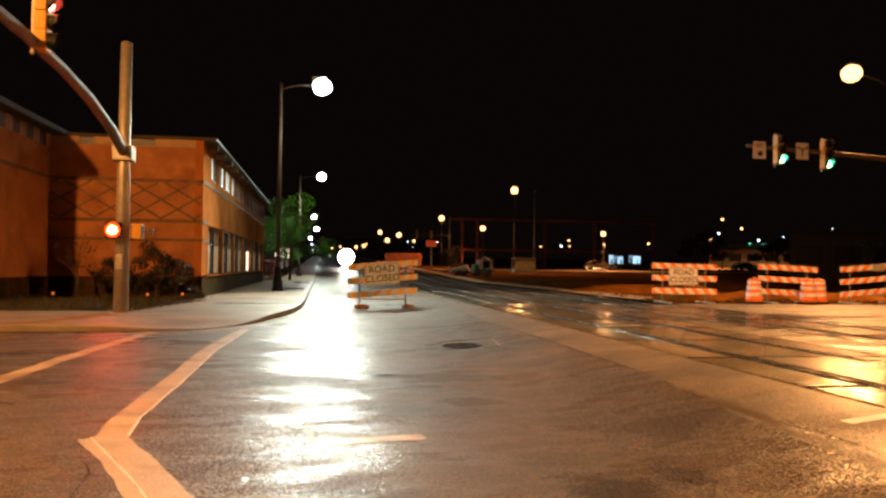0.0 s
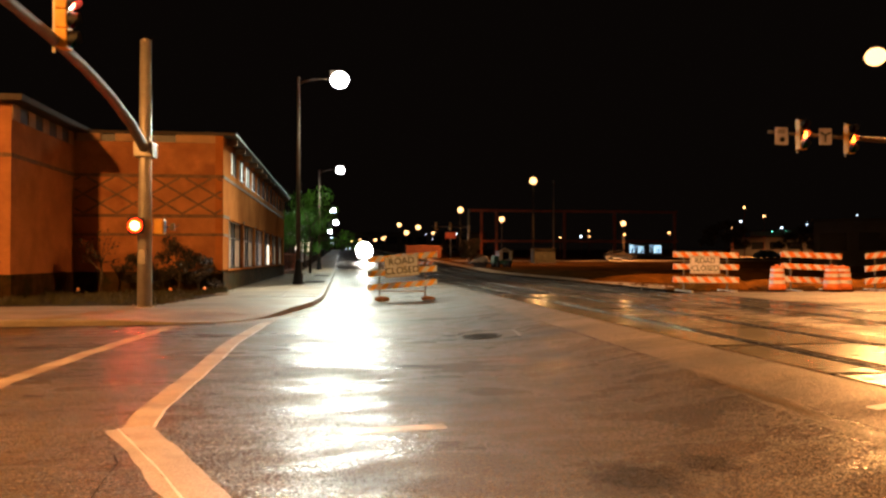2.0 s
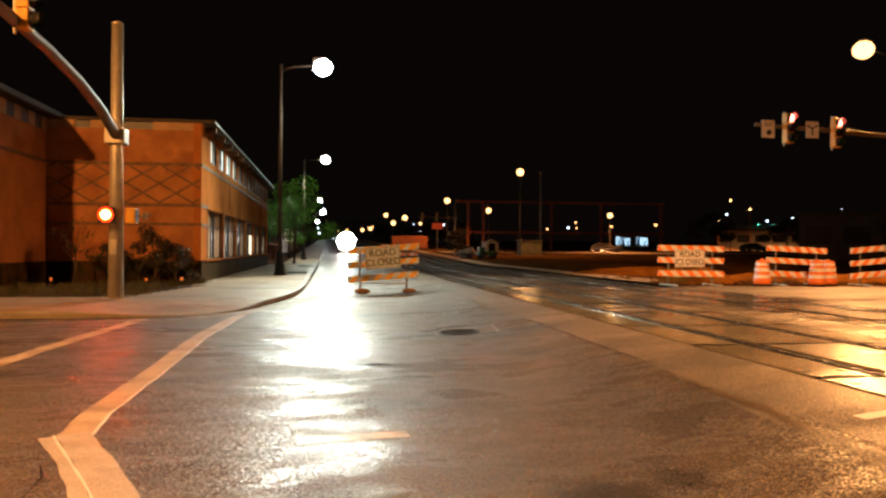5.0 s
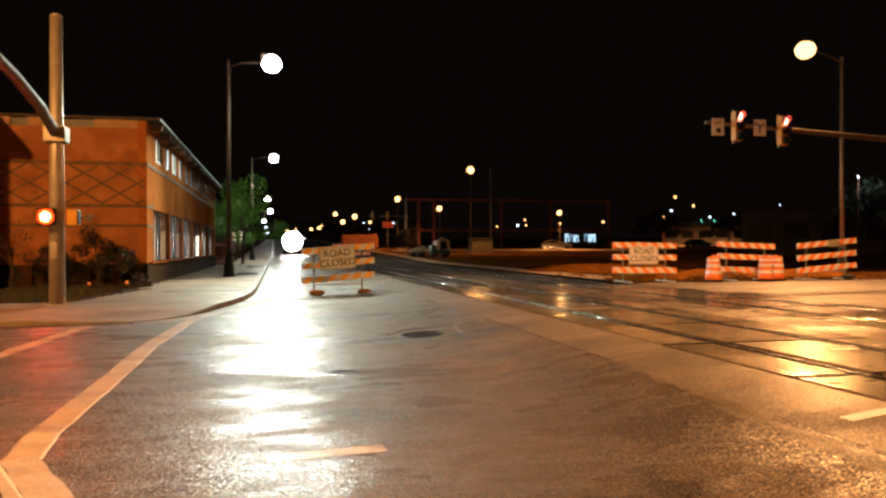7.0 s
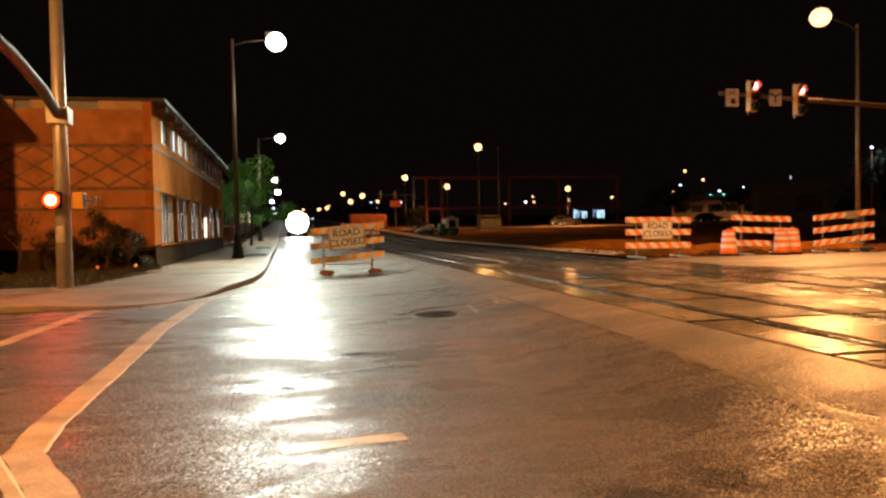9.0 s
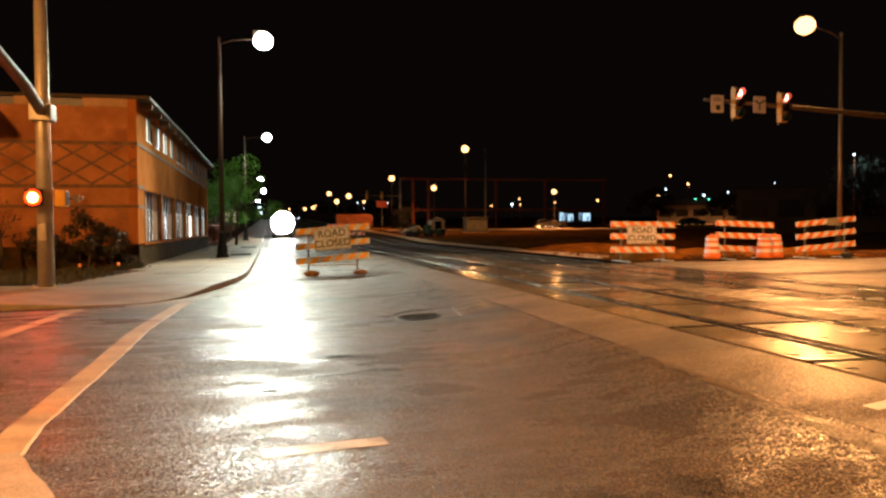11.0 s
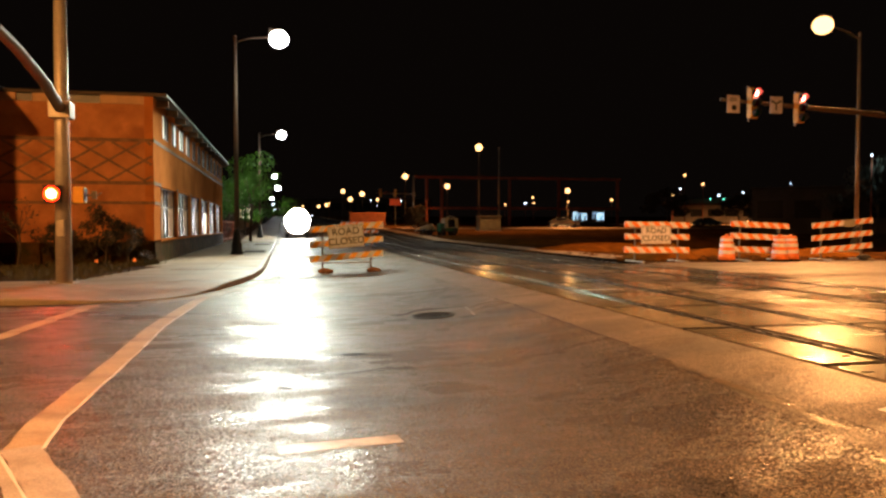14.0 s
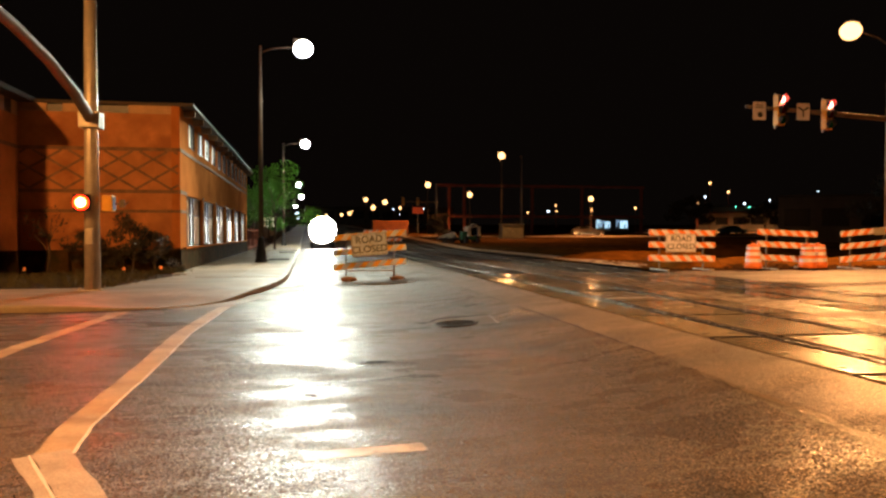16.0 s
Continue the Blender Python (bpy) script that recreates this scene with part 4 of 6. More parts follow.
        box(bm, x - 1.25, x, WY - 0.02, WY + 0.1, 5.78, BTOP - 0.01)
        part("frieze", bm, FRIEZE, t)
    # rear closing walls
    bm = bmesh.new()
    box(bm, WX - 22, BX - 0.3, BEND - 0.3, BEND, g, BTOP)
    box(bm, WX - 22, WX - 21.7, WY + 0.3, BEND - 0.3, g, BTOP)
    part("rear_wall", bm, BRICK_TAN, t)
    # window units
    def window(y0, y1, z0, z1, cols, transom, blind):
        w = new("window")
        w.parent = t
        w.matrix_basis = pose(BX - (0.16 if transom else 0.05), y0, z0)
        W, H = y1 - y0, z1 - z0
        bm = bmesh.new()
        f = 0.055
        box(bm, -0.04, 0.04, 0, W, 0, f)
        box(bm, -0.04, 0.04, 0, W, H - f, H)
        edges = [0.0]
        for c in cols:
            edges.append(edges[-1] + c * W)
        for e in edges:
            a = min(max(e - f / 2, 0), W - f)
            box(bm, -0.038, 0.042, a, a + f, f, H - f)
        if transom:
            box(bm, -0.036, 0.044, f, W - f, transom - f / 2, transom + f / 2)
        part("frame", bm, FRAME_DARK, w)
        for i in range(len(cols)):
            a, c = edges[i] + f / 2, edges[i + 1] - f / 2
            for lo, hi in ((f, transom - f / 2), (transom + f / 2, H - f)) if transom else ((f + 0.001, H - f),):
                bm = bmesh.new()
                box(bm, -0.012, 0.0, a, c, lo, hi)
                part("pane", bm, (GLASS, BLIND_GLASS, GLOW_ROOM)[blind[i]] if lo == f else (UP_GLASS, GLOW_CLASS_DIM, GLOW_CLASS)[blind[i]] if not transom else (BLIND_DIM if blind[i] else GLASS), w)

    for k, o in enumerate(low):
        window(*o, (0.2, 0.18, 0.2, 0.42), 1.30, (0, 1, 0, 2 if k == 3 else 1))
    for k, o in enumerate(up):
        window(*o, (0.5, 0.5), 0, ((1, 0), (0, 2), (2, 1), (1, 0))[k] if k < 4 else (0, 0))
    return t


UP_GLASS = mat("rain_streaked_glass", (0.25, 0.22, 0.19), rough=0.42, spec=1.0, scale=3, vary=0.3, rough_vary=0.08, bump=0.1, bump_scale=12)
BLIND_DIM = mat("glazed_tan_blind", (0.34, 0.2, 0.1), rough=0.5, scale=2, vary=0.15, random_piece=0.15, coat=0.6)
BLIND_GLASS = mat("glowing_cream_blind", (0.36, 0.25, 0.15), rough=0.6, scale=2, vary=0.12, random_piece=0.18)
# a weak emission is added so that the blinds look lit
_lit = BLIND_GLASS.node_tree.nodes["Principled BSDF"]
_lit.inputs["Emission Color"].default_value = (1.0, 0.66, 0.38, 1)
_lit.inputs["Emission Strength"].default_value = 0.12
building()

# ---------------------------------------------------------------- lamps on poles
def street_lamp(x, y, arm, height=10.4, glow_mat=None, label="", heading=0, group="", pole_mat=None, bulb=0.44):
    """Tapered pole on a flared cast base, a slightly rising arm along local x, and a head with a glare-sized glowing
    ball.
    """
    t = thing("street_lamp", x, y, rise(x, y) + (0.15 if x < 0 and y > 16 else 0.0), heading, label=label, category="street lamp", group=group)
    bm = bmesh.new()
    lathe(bm, [(0.30, 0.0), (0.30, 0.10), (0.25, 0.16), (0.24, 0.5), (0.19, 0.62), (0.17, 1.0), (0.14, 1.15), (0.13, 1.25)], 16)
    part("base", bm, BLACK_BASE, t, "black flared cast base", True)
    bm = bmesh.new()
    tube(bm, [(0, 0, 1.2), (0, 0, height * 0.5), (0, 0, height)], [0.115, 0.095, 0.07], 14)
    part("pole", bm, pole_mat or PAINTED_POLE, t, "", True)
    bm = bmesh.new()
    lathe(bm, [(0.085, height - 0.02), (0.085, height + 0.05), (0.03, height + 0.11)], 12)
    part("cap", bm, pole_mat or PAINTED_POLE, t)
    if arm:
        bm = bmesh.new()
        tube(bm, [(0, 0, height - 0.25), (arm * 0.3, 0, height - 0.02), (arm * 0.65, 0, height + 0.06), (arm * 0.86, 0, height + 0.07)], [0.04, 0.038, 0.034, 0.03], 10)
        part("arm", bm, pole_mat or PAINTED_POLE, t, "", True)
    bm = bmesh.new()
    box(bm, arm - 0.5, arm + 0.2, -0.15, 0.15, height + 0.02, height + bulb * 0.9 + 0.08, 0.05)
    part("head", bm, pole_mat or PAINTED_POLE, t)
    # larger than a real lens: the ball takes the size of the glare
    bm = bmesh.new()
    bmesh.ops.create_uvsphere(bm, u_segments=20, v_segments=12, radius=bulb, matrix=Matrix.LocRotScale((arm, 0, height + 0.02), None, (1, 1, 0.9)))
    part("lens", bm, glow_mat or GLOW_LED, t, "glowing ball sized to the glare of the lamp", True)
    return t


for _x, _y, _h, _b in ((-1.7, 36.1, 10.4, 0.46), (-1.7, 71.9, 9.75, 0.42), (-3.17, 150.0, 9.2, 0.5), (-3.28, 240.0, 9.4, 0.75), (-6.3, 318.0, 7.6, 0.7)):
    _l = street_lamp(_x, _y, 2.05, _h, GLOW_LED, "tall dark street lamp with a white LED head at the kerb", group="LED street lamps along the kerb", bulb=_b)
street_lamp(27.66, 30.0, 3.0, 10.45, GLOW_SODIUM, "galvanised street lamp with an orange sodium head behind barricades", heading=199, pole_mat=GALV, bulb=0.46)
# unseen lamp behind the camera, added for the left foreground light
street_lamp(-3.5, -10.2, 2.2, 10.75, GLOW_SODIUM, "unseen sodium street lamp added behind the camera to light the near road", heading=90, pole_mat=GALV)
# sodium lamps of the corners out of view, which light the near road
street_lamp(-14.8, 5.5, 2.2, 11.25, GLOW_SODIUM, "galvanised street lamp with an orange sodium head at the crossing street", heading=0, pole_mat=GALV)
# added without being seen, for the light on the right foreground
street_lamp(13.7, -1.0, 2.2, 10.45, GLOW_SODIUM, "unseen sodium street lamp added beside the crossing to light the near road", heading=180, pole_mat=GALV)


def post_lamp(x, y, z, r, mt, label, group, pole_mat=None, thick=0.11):
    """A plain lamp standard with a globe lens at height z over the datum."""
    r *= 0.78
    g = rise(x, y)
    t = thing("lamp_post", x, y, g, label=label, category="lamp post", group=group)
    h = z - g
    bm = bmesh.new()
    tube(bm, [(0, 0, 0), (0, 0, h * 0.5), (0, 0, h)], [thick * 1.25, thick, thick * 0.75], 10)
    part("pole", bm, pole_mat or RUST_STEEL, t, "", True)
    bm = bmesh.new()
    lathe(bm, [(0.10, h + r * 1.1), (r * 0.35, h + r * 1.16), (r * 0.2, h + r * 1.3), (0.03, h + r * 1.35)], 14)
    part("hood", bm, pole_mat or RUST_STEEL, t)
    bm = bmesh.new()
    bmesh.ops.create_uvsphere(bm, u_segments=14, v_segments=10, radius=r, matrix=Matrix.Translation((0, 0, h + r * 0.15)))
    part("globe", bm, mt, t, "glowing globe", True)
    return t


for _x, _y, _z, _r0, _m in ((25.7, 94.1, 11.7, 0.62, GLOW_SODIUM), (22.8, 100.3, 6.9, 0.48, GLOW_SODIUM), (42.6, 105.4, 6.7, 0.5, GLOW_SODIUM), (19.9, 118.9, 9.4, 0.6, GLOW_SODIUM),
                            (12.2, 150, 8.3, 0.55, GLOW_SODIUM), (13.7, 150, 6.7, 0.6, GLOW_SODIUM), (16.1, 150, 7.8, 0.65, GLOW_SODIUM), (22.9, 180, 7.7, 0.45, GLOW_SODIUM),
                            (13.4, 230, 7.6, 0.7, GLOW_SODIUM), (11.0, 230, 7.2, 0.6, GLOW_SODIUM)):
    post_lamp(_x, _y, _z, _r0, _m, "far sodium lamp post beside the railway yard", "far sodium lamp posts", pole_mat=POST_DARK, thick=0.085)
for _x, _y, _z, _r0, _m in ((46.2, 150, 5.9, 0.28, GLOW_WARM), (67.3, 200, 7.7, 0.5, GLOW_COOL), (69.5, 200, 9.3, 0.4, GLOW_WARM), (69.8, 200, 7.7, 0.35, GLOW_WARM),
                            (64.3, 160, 6.9, 0.38, GLOW_WARM), (79.6, 170, 7.7, 0.45, GLOW_WARM), (84.9, 150, 8.3, 0.5, GLOW_SODIUM), (98.2, 170, 10.6, 0.4, GLOW_COOL), (70.5, 120, 10.4, 0.34, GLOW_WARM),
                            (92.3, 150, 10.7, 0.45, GLOW_SODIUM), (136.1, 200, 11.4, 0.4, GLOW_COOL), (142.4, 220, 10.1, 0.32, GLOW_GREEN), (137.5, 220, 10.1, 0.28, GLOW_GREEN), (128.0, 200, 10.4, 0.5, GLOW_COOL), (114.6, 150, 11.1, 0.18, GLOW_COOL),
                            (29.0, 230, 7.4, 0.3, GLOW_COOL), (27.0, 230, 9.2, 0.3, GLOW_COOL), (35.5, 240, 9.5, 0.5, GLOW_COOL), (38.0, 240, 9.5, 0.4, GLOW_COOL), (7.0, 260, 8.0, 0.5, GLOW_SODIUM), (4.5, 290, 8.2, 0.5, GLOW_SODIUM), (16.0, 260, 9.2, 0.4, GLOW_WARM), (-3.4, 300, 9.6, 0.7, GLOW_COOL), (-3.0, 300, 7.4, 0.8, GLOW_COOL), (55.4, 60, 8.2, 0.17, GLOW_COOL)):
    post_lamp(_x, _y, _z, _r0 * 0.8, _m, "distant small lamp of the town", "distant town lamps", thick=0.06)

bm = bmesh.new()
tube(bm, [(0, 0, 0), (0, 0, 12.0)], [0.14, 0.09], 10)
lathe(bm, [(0.1, 12.0), (0.22, 12.05), (0.2, 12.3), (0.05, 12.35)], 10)
tagged(part("flagpole", bm, GALV, None, "", True), "tall slim bare metal pole", "pole").matrix_basis = pose(33.1, 110, rise(33.1, 110))


# ---------------------------------------------------------------- signals
def signal_head(x, y, z, rz, label, group, lit):
    """Three-section signal head facing local -y; its bulb glows behind the tinted lenses. z is its foot."""
    t = thing("traffic_signal", x, y, z, rz, label=label, category="traffic signal", group=group)
    bm = bmesh.new()
    for k in range(3):
        box(bm, -0.17, 0.17, -0.06, 0.16, k * 0.36, k * 0.36 + 0.352, 0.025)
    part("housing", bm, SIGNAL_YELLOW, t, "yellow housing in three sections")
    for k, lm in enumerate((LENS_GREEN, LENS_YELLOW, LENS_RED)):
        zc = k * 0.36 + 0.176
        bm = bmesh.new()
        lathe(bm, [(0.15, 0.062), (0.15, 0.068)], 24, pose(0, 0, zc, 90))
        part("backing", bm, SIGNAL_DARK, t)
        bm = bmesh.new()
        lathe(bm, [(0.145, 0.1), (0.13, 0.115), (0.07, 0.128), (0.01, 0.132)], 24, pose(0, 0, zc, 90))
        part("lens", bm, lm, t, ("green lens", "yellow lens", "red lens")[k], True)
        bm = bmesh.new()
        rings = []
        for yy, cut in ((-0.06, 0.0), (-0.14, 0.5), (-0.24, 1.15)):
            rings.append([bm.verts.new((math.sin(a) * 0.158, yy, zc + math.cos(a) * 0.158)) for a in [(-1 + 2 * i / 18) * (2.75 - cut) for i in range(19)]])
        for a, c in zip(rings, rings[1:]):
            for i in range(18):
                bm.faces.new((a[i], a[i + 1], c[i + 1], c[i]))
        bmesh.ops.solidify(bm, geom=bm.faces[:], thickness=0.006)
        part("visor", bm, SIGNAL_DARK, t, "black tunnel visor")
    bm = bmesh.new()
    lathe(bm, [(0.13, 0.074), (0.128, 0.095), (0.10, 0.112), (0.05, 0.121)], 24, pose(0, 0, 0, 90))
    b = part("bulb", bm, GLOW_BULB, t, "glowing bulb")
    b.matrix_basis = pose(0, 0, lit * 0.36 + 0.176)
    bm = bmesh.new()
    tube(bm, [(0, 0.22, -0.08), (0, 0.22, 1.16)], [0.03, 0.03], 8)
    box(bm, -0.03, 0.03, 0.1, 0.24, 0.1, 0.16)
    box(bm, -0.03, 0.03, 0.1, 0.24, 0.92, 0.98)
    part("bracket", bm, GALV, t)
    return t, b


def mast(x, y, z, height, r, arm_pts, arm_r, label, steel=GALV):
    t = thing("signal_mast", x, y, z, label=label, category="signal mast")
    bm = bmesh.new()
    tube(bm, [(0, 0, 0.02), (0, 0, height * 0.5), (0, 0, height)], [r, r * 0.86, r * 0.72], 18)
    part("pole", bm, steel, t, "", True)
    bm = bmesh.new()
    lathe(bm, [(r * 0.76, height), (r * 0.76, height + 0.04), (r * 0.3, height + 0.09)], 18)
    part("cap", bm, steel, t)
    bm = bmesh.new()
    box(bm, -r * 1.5, r * 1.5, -r * 1.5, r * 1.5, 0, 0.03, 0.006)
    part("base_plate", bm, steel, t)
    for sx in (-1, 1):
        for sy in (-1, 1):
            bm = bmesh.new()
            lathe(bm, [(0.022, 0.03), (0.022, 0.075), (0.01, 0.11)], 8, Matrix.Translation((sx * r * 1.2, sy * r * 1.2, 0)))
            part("bolt", bm, steel, t)
    bm = bmesh.new()
    tube(bm, arm_pts, arm_r, 14)
    part("arm", bm, GALV_DULL, t, "darker dull steel arm", True)
    a = arm_pts[0]
    bm = bmesh.new()
    box(bm, -r * 1.3, r * 1.3, -r * 1.3, r * 1.3, a[2] - 0.2, a[2] + 0.2, 0.03)
    part("collar", bm, steel, t, "bolted clamp collar")
    return t


LM = mast(-4.76, 18.67, 0.135, 7.13, 0.19, [(0.02, -0.1, 4.22), (0.0, -1.3, 4.66), (-0.05, -2.9, 5.05), (-0.1, -4.6, 5.3), (-0.12, -6.4, 5.42), (-0.14, -8.2, 5.48), (-0.16, -14.0, 5.6)], [0.13, 0.125, 0.118, 0.11, 0.105, 0.1, 0.075],
          "galvanised signal mast with a curved arm on the corner pavement")
bm = bmesh.new()
box(bm, -0.09, 0.09, -0.30, -0.15, 1.15, 1.55, 0.02)
part("button_box", bm, GALV, LM, "pedestrian push button box")
signal_head(-4.72, 12.75, 5.42, 90, "yellow three-lens traffic signal on the curved mast arm, showing red", "traffic signals", 2)

PED = thing("pedestrian_signal", -4.86, 18.36, 2.1, 0, label="pedestrian signal glowing red on the mast", category="pedestrian signal")
bm = bmesh.new()
box(bm, -0.22, 0.14, -0.12, 0.1, 0.0, 0.42, 0.03)
part("housing", bm, SIGNAL_DARK, PED)
# the red halo round the bright core, built as a glowing ring
bm = bmesh.new()
lathe(bm, [(0.178, 0.121), (0.176, 0.13), (0.15, 0.138), (0.115, 0.142)], 20, pose(-0.04, 0, 0.21, 90))
part("lens", bm, GLOW_HALO, PED, "glowing red ring for the halo of the signal")
bm = bmesh.new()
lathe(bm, [(0.114, 0.125), (0.112, 0.147), (0.07, 0.158), (0.01, 0.162)], 20, pose(-0.04, 0, 0.21, 90))
part("hand_symbol", bm, GLOW_HAND, PED, "glowing orange red raised palm symbol")
bm = bmesh.new()
box(bm, -0.21, 0.13, -0.24, -0.121, 0.39, 0.41)
part("visor", bm, SIGNAL_DARK, PED)
PED2 = thing("pedestrian_signal", -4.4, 18.62, 2.1, 90, label="yellow pedestrian signal turned to the other street", category="pedestrian signal")
bm = bmesh.new()
box(bm, -0.18, 0.18, -0.16, 0.08, 0.0, 0.40, 0.03)
part("housing", bm, SIGNAL_YELLOW, PED2)
bm = bmesh.new()
box(bm, -0.15, 0.15, -0.172, -0.161, 0.04, 0.36)
part("face", bm, SIGNAL_DARK, PED2)

mast(25.2, 23.6, rise(24, 23), 8.9, 0.19, [(0.0, 0.0, 5.42), (-2.0, -0.15, 5.5), (-5.0, -0.45, 5.6), (-9.5, -0.8, 5.74)], [0.11, 0.1, 0.085, 0.06],
          "galvanised signal mast with a long straight arm beyond the tracks", GALV_DULL)
S1, B1 = signal_head(16.95, 22.7, 5.38, 15, "yellow three-lens traffic signal hung on the mast arm", "traffic signals", 2)
S2, B2 = signal_head(18.98, 22.88, 5.30, 15, "yellow three-lens traffic signal hung on the mast arm", "traffic signals", 2)


def flat_sign(name, x, y, z, w, h, rz, label, marks, thick=0.012):
    t = thing(name, x, y, z, rz, label=label, category="sign")
    bm = bmesh.new()
    box(bm, -w / 2, w / 2, 0, thick, 0, h, 0.004)
    part("plate", bm, SHEET_WHITE, t)
    for nm, pts in marks:
        bm = bmesh.new()
        vs = [bm.verts.new((px, -0.004, pz)) for px, pz in pts]
        bm.faces.new(vs)
        r = bmesh.ops.extrude_face_region(bm, geom=bm.faces[:])
        bmesh.ops.translate(bm, vec=(0, 0.003, 0), verts=[v for v in r["geom"] if isinstance(v, bmesh.types.BMVert)])
        part(nm, bm, BLACK_INK, t)
    return t


flat_sign("arm_sign", 16.17, 22.75, 5.56, 0.5, 0.62, 0, "white sign plate with a black round mark on the mast arm",
          [("disc", [(0.03 + 0.1 * math.cos(a * math.pi / 8), 0.18 + 0.1 * math.sin(a * math.pi / 8)) for a in range(16)]),
           ("bar", [(-0.15, 0.42), (0.15, 0.42), (0.15, 0.45), (-0.15, 0.45)]), ("bar", [(-0.15, 0.5), (0.15, 0.5), (0.15, 0.53), (-0.15, 0.53)])])
flat_sign("arm_sign", 17.92, 22.79, 5.60, 0.5, 0.6, 0, "white turn arrows sign plate on the mast arm",
          [("arrow_stem", [(-0.03, 0.1), (0.03, 0.1), (0.03, 0.32), (0.17, 0.4), (0.15, 0.45), (0.0, 0.37), (-0.15, 0.45), (-0.17, 0.4), (-0.03, 0.32)]),
           ("arrow_head", [(0.11, 0.46), (0.18, 0.36), (0.22, 0.47)]), ("arrow_head", [(-0.22, 0.47), (-0.18, 0.36), (-0.11, 0.46)])])


# ---------------------------------------------------------------- barricades and barrels
def text_mesh(s, size):
    c = bpy.data.curves.new("lettering", "FONT")
    c.body, c.size, c.align_x, c.align_y, c.extrude, c.offset = s, size, "CENTER", "CENTER", 0.002, 0.003
    c.resolution_u = 6
    tmp = bpy.data.objects.new("lettering", c)
    scene.collection.objects.link(tmp)
    me = bpy.data.meshes.new_from_object(tmp.evaluated_get(bpy.context.evaluated_depsgraph_get()))
    bpy.data.objects.remove(tmp)
    me.materials.clear()
    me.materials.append(BLACK_INK)
    return me


def barricade(x, y, rz, width, tops, sign, stripe, label, slope=0.0, sandbags=True, plate=False, flip=1, white=SHEET_WHITE):
    """Three striped rails on two upright posts with skid feet; the posts stand behind the rails."""
    t = thing("barricade", x, y, None, rz, label=label, category="barricade", group="road barricades")
    px = width * 0.33
    for s in (-1, 1):
        bm = bmesh.new()
        box(bm, s * px - 0.024, s * px + 0.024, 0.03, 0.08, 0.05, tops[0] + s * slope * px, 0.005)
        part("post", bm, GALV_DULL, t)
        bm = bmesh.new()
        box(bm, s * px - 0.035, s * px + 0.035, -0.62, 0.72, 0.0, 0.055, 0.008)
        part("foot", bm, GALV, t)
        if sandbags:
            bm = bmesh.new()
            bmesh.ops.create_icosphere(bm, subdivisions=2, radius=0.5, matrix=Matrix.LocRotScale((s * px, -0.45, 0.085), Euler((0, 0, 0.3 * s)), (0.5, 0.3, 0.2)))
            for v in bm.verts:
                v.co += Vector((noise.noise(v.co * 6), noise.noise(v.co * 6 + Vector((5, 0, 0))), 0)) * 0.06
            part("sandbag", bm, SANDBAG, t, "sagging brown sandbag on the foot", True)
    bm = bmesh.new()
    box(bm, -px, px, 0.035, 0.07, 0.30, 0.34)
    part("brace", bm, GALV, t)
    for top in tops:
        r = new("rail")
        r.parent = t
        r.matrix_basis = pose(0, 0, top - 0.1, 0, -math.degrees(math.atan(slope)), 0)
        bm = bmesh.new()
        box(bm, -width / 2, width / 2, -0.012, 0.014, -0.1, 0.1, 0.004)
        part("board", bm, white, r)
        n_ = int(width / 0.41) + 2
        for i in range(-1, n_ + 1):
            xa = -width / 2 + i * 0.41
            pts = [(xa, -0.098), (xa + 0.205, -0.098), (xa + 0.205 + flip * 0.18, 0.098), (xa + flip * 0.18, 0.098)]
            cl = []
            for k in range(4):      # clip the slanted stripe to the board
                cl.append(pts[k])
            xs_ = [min(max(p[0], -width / 2 + 0.004), width / 2 - 0.004) for p in cl]
            if max(xs_) - min(xs_) < 0.03 or len({round(v, 4) for v in xs_}) < 2:
                continue
            bm = bmesh.new()
            vs = [bm.verts.new((a, -0.0135, p[1])) for a, p in zip(xs_, cl)]
            bm.faces.new(vs)
            bmesh.ops.remove_doubles(bm, verts=bm.verts[:], dist=0.001)
            part("stripe", bm, stripe, r)
    if sign:
        cx, cz, w, h, tilt = sign
        s = new("sign")
        s.parent = t
        s.matrix_basis = pose(cx, -0.03, cz, 0, tilt, 0)
        s["label"] = "white sign with black lettering"
        bm = bmesh.new()
        box(bm, -w / 2, w / 2, -0.006, 0.006, -h / 2, h / 2, 0.003)
        part("plate", bm, white, s)
        for a, c, d, e in ((-w / 2 + 0.02, w / 2 - 0.02, h / 2 - 0.035, h / 2 - 0.02), (-w / 2 + 0.02, w / 2 - 0.02, -h / 2 + 0.02, -h / 2 + 0.035),
                           (-w / 2 + 0.02, -w / 2 + 0.035, -h / 2 + 0.02, h / 2 - 0.02), (w / 2 - 0.035, w / 2 - 0.02, -h / 2 + 0.02, h / 2 - 0.02)):
            bm = bmesh.new()
            box(bm, a, c, -0.0085, -0.006, d, e)
            part("border", bm, BLACK_INK, s)
        for word, zz in (("ROAD", 0.22 * h), ("CLOSED", -0.21 * h)):
            o = new("lettering", text_mesh(word, 0.44 * h))
            o.parent = s
            o.matrix_basis = pose(0, -0.009, zz, 90, 0, 0)
    if plate:
        bm = bmesh.new()
        box(bm, 0.05, 0.5, -0.03, -0.014, tops[0] - 0.24, tops[0] + 0.02, 0.004)
        part("plate", bm, GALV, t, "small blank plate")
    return t


